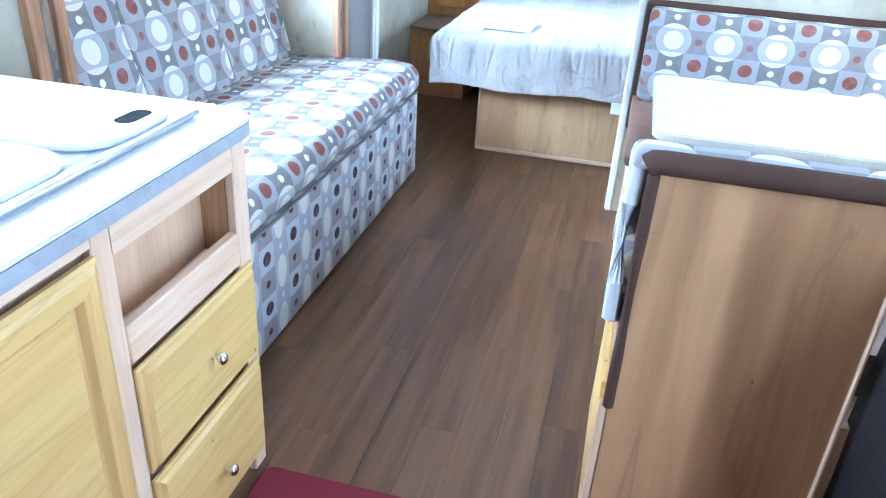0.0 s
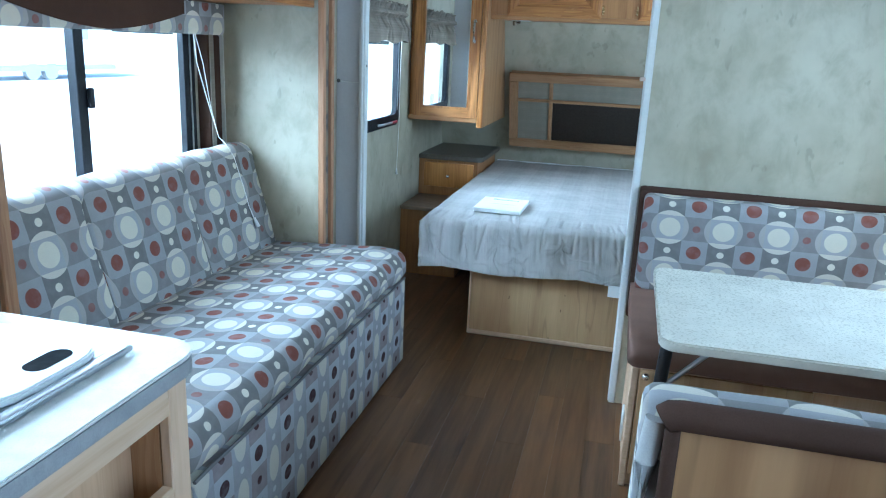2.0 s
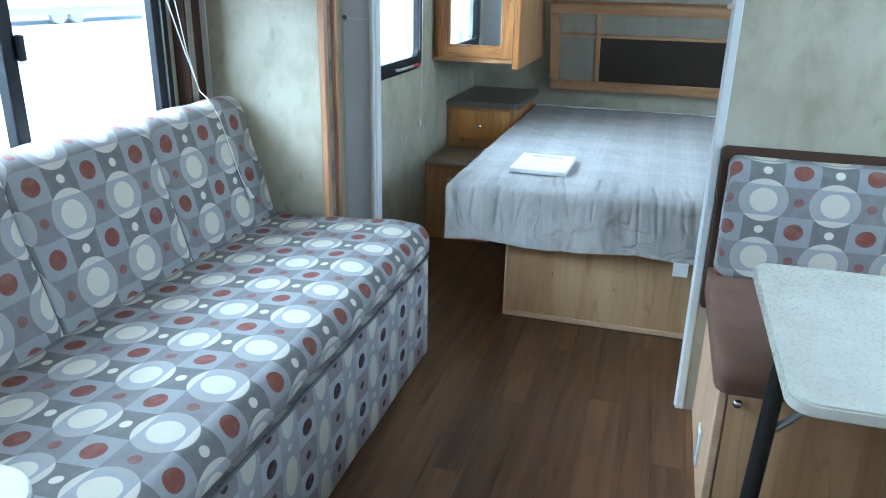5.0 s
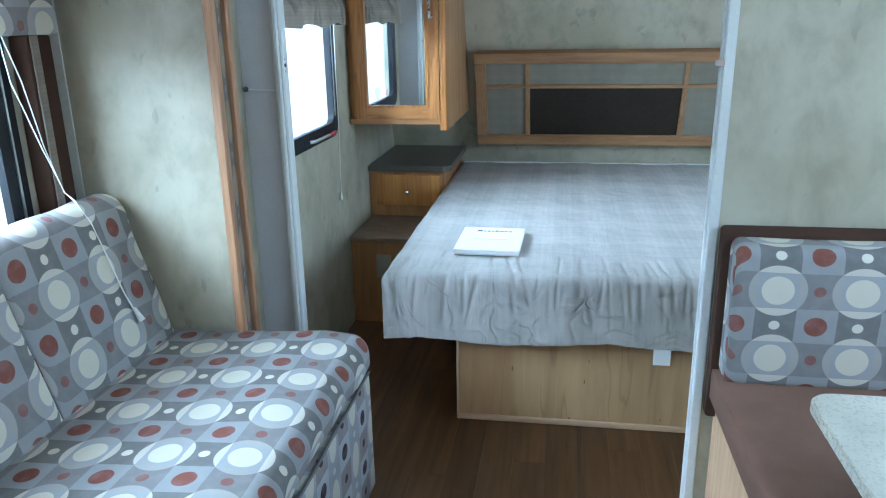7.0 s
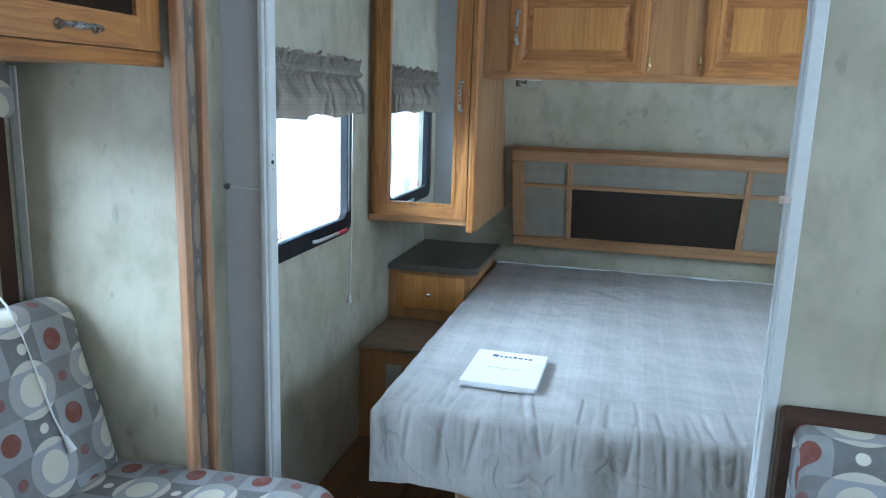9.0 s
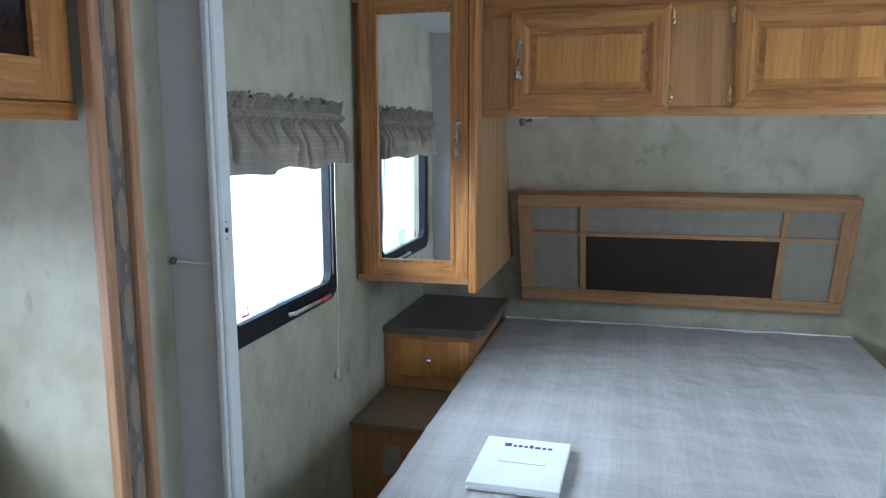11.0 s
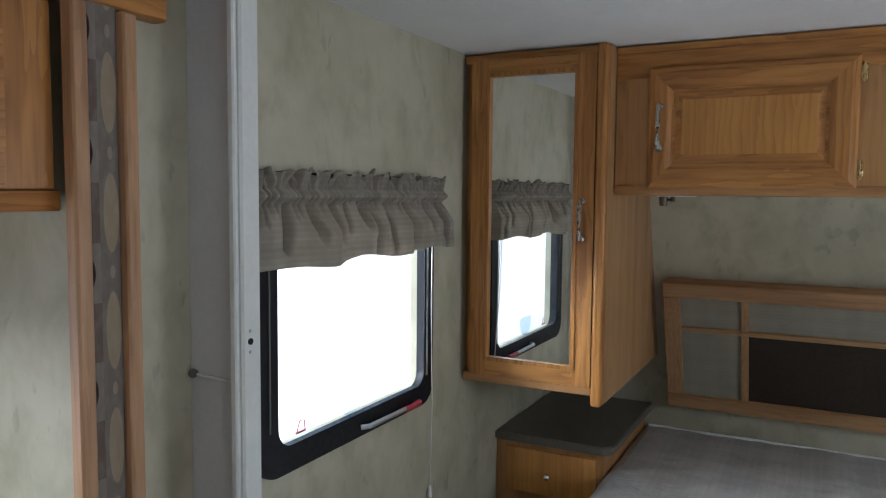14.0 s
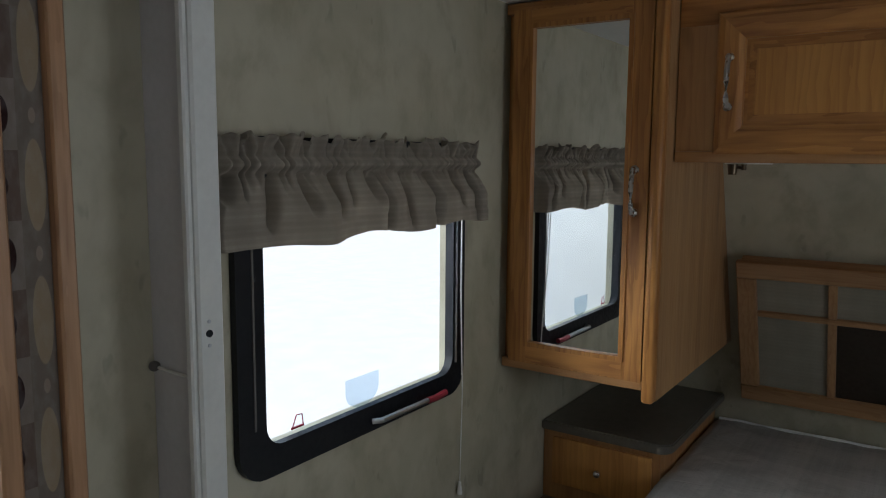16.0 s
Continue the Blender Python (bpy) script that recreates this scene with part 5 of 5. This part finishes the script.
def front(y0, y1, z0, z1, profile, name, pieces, parent, label):
    """A cabinet front facing the aisle: mitred pieces with a moulded profile of (inset, height) steps, closed by its middle field."""
    def ring(o, h):
        return [(KX + h, y0 + o, z0 + o), (KX + h, y1 - o, z0 + o), (KX + h, y1 - o, z1 - o), (KX + h, y0 + o, z1 - o)]

    rings = [ring(o, h) for o, h in profile]
    bm = bmesh.new()
    lo, hi = [bm.verts.new(p) for p in ring(profile[-1][0] - 0.002, 0.001)], [bm.verts.new(p) for p in rings[-1]]
    for k in range(4):
        bm.faces.new((lo[k], lo[(k + 1) % 4], hi[(k + 1) % 4], hi[k]))
    bm.faces.new(hi)
    bm.faces.new(lo[::-1])
    bmesh.ops.recalc_face_normals(bm, faces=bm.faces)
    d = part(name, bm, M_DOORGOLD, parent, label, smooth=0)
    for k, piece in enumerate(pieces):
        bm = bmesh.new()
        ends = [[bm.verts.new(r[e]) for r in rings] for e in (k, (k + 1) % 4)]
        for m in range(len(rings) - 1):
            bm.faces.new((ends[0][m], ends[1][m], ends[1][m + 1], ends[0][m + 1]))
        for e in ends:
            bm.faces.new(e)
        bmesh.ops.recalc_face_normals(bm, faces=bm.faces)
        part(piece, bm, M_GOLD_Z if k % 2 else M_DOORGOLD, d, smooth=25)
    return d


for z0, z1, zk in ((0.345, 0.579, 0.466), (0.055, 0.325, 0.168)):
    d = front(0.866, 1.284, z0, z1, [(0.0, 0.001), (0.0, 0.007), (0.005, 0.010), (0.011, 0.0105), (0.019, 0.018)], "drawer", ("edge",) * 4, kc, "golden maple drawer front with moulded edge")
    part("knob", joined(cyl((KX + 0.018, 1.079, zk), (KX + 0.034, 1.079, zk), 0.006, 10), ball((KX + 0.040, 1.079, zk), 0.014, 0.75)), M_CHROME, d, "round metal knob")
for y0, y1 in ((0.395, 0.818), (-0.03, 0.375), (-0.5, -0.05)):
    front(y0, y1, 0.065, 0.825, [(0.0, 0.001), (0.0, 0.009), (0.005, 0.013), (0.010, 0.0135), (0.018, 0.019), (0.044, 0.0195), (0.048, 0.018), (0.057, 0.006), (0.062, 0.0035)], "door", ("rail", "stile", "rail", "stile"), kc, "golden maple cabinet door with moulded frame")
CX = -0.690
out = [(XL + 0.003, KY0), (CX, KY0)] + [(CX - 0.07 + 0.07 * math.cos(a), 1.318 - 0.07 + 0.07 * math.sin(a)) for a in (k * math.pi / 14 for k in range(8))] + [(XL + 0.003, 1.318)]
ct = thing("worktop", "speckled pale laminate kitchen worktop with a grey edge", "counter", (-1.0, 0.4, 0.873))
part("top", slab(out, 0.9005, 0.908, 0.002), M_COUNTER, ct)
part("edge", slab([(x, y) for x, y in out], 0.873, 0.900), M_COUNTEREDGE, ct, "grey laminate edge")
sk = thing("sink", "stainless sink set in the worktop under white lids", "sink", (-1.0, 0.86, 0.908))
part("rim", slab(round_rect(-1.24, -0.782, 0.42, 1.243, 0.03), 0.908, 0.915, 0.003), M_STEEL, sk, "stainless steel rim")
part("front_rail", joined(bx(-0.800, -0.779, 0.42, 1.240, 0.912, 0.922, 0.004, 2)), M_STEEL, sk)
for y0, y1 in ((0.96, 1.232), (0.44, 0.94)):
    lid = part("lid", slab(round_rect(-1.22, -0.803, y0, y1, 0.085), 0.9155, 0.930, 0.004), M_WHITE, sk, "white plastic lid with an oval grip slot")
    # No hole is cut: a flat black plate paints the slot's inner shade.
    part("slot", slab(round_rect(-0.868, -0.828, (y0 + y1) / 2 - 0.008, (y0 + y1) / 2 + 0.076, 0.0195), 0.9302, 0.9308), M_SLOT_SHADE, lid, "flat black oval standing for the shade inside the grip slot")

tagged(obj("rug", slab(round_rect(-0.70, 0.95, -0.6, 1.262, 0.02), 0.0, 0.012, 0.004), M_RUG), "maroon carpet mat on the floor by the entry", "rug")

# ---- outside ----
tagged(obj("ground", bx(-400, 400, -400, 400, -0.75, -0.70), M_GRAVEL), "pale gravel lot around the trailer", "ground", kind="structure")


def parked_trailer(x, y, length, turn):
    t = thing("parked_trailer", "white travel trailer parked on the lot", "trailer", (x, y, -0.70), "parked trailers")
    m = Matrix.Translation((x, y, -0.70)) @ Matrix.Rotation(turn, 4, "Z")
    part("body", moved(bx(-length / 2, length / 2, -1.2, 1.2, 0.5, 3.1, 0.2, 3), m), M_OUTER, t)
    # Windows and wheels in mid grey: washed-out glare is put into their colour.
    for k in (-0.3, 0.25):
        part("window", moved(bx(length * k - 0.5, length * k + 0.5, -1.215, -1.195, 1.6, 2.2, 0.01), m), M_COUNTEREDGE, t)
    for k in (-0.45, 0.45):
        part("wheel", moved(cyl((k, -1.18, 0.34), (k, -0.95, 0.34), 0.34, 20), m), M_COUNTEREDGE, t)
    part("skirt", moved(bx(-length / 2, length / 2, -1.19, -1.16, 0.35, 0.55), m), M_COUNTEREDGE, t)
    return t


parked_trailer(-21, 14, 8, radians(80))
parked_trailer(-24, 26, 8, radians(85))

# floor planks
PW, PL = 0.108, 1.2
plank = bpy.data.meshes.new("plank")
b = bx(-PW / 2 + 0.0002, PW / 2 - 0.0002, -PL / 2 + 0.0002, PL / 2 - 0.0002, -0.003, 0.0, 0.0003)
b.to_mesh(plank)
b.free()
plank.materials.append(M_FLOOR)
row = 0
x = XL + PW / 2 + 0.002
while x < XR - PW / 2:
    y = -0.6 + (row * 0.437) % PL
    while y < YF - PL / 2 - 0.1:
        ob = new("plank", plank)
        ob.location = (x, y, 0)
        ob.parent = floor
        y += PL
    x += PW
    row += 1
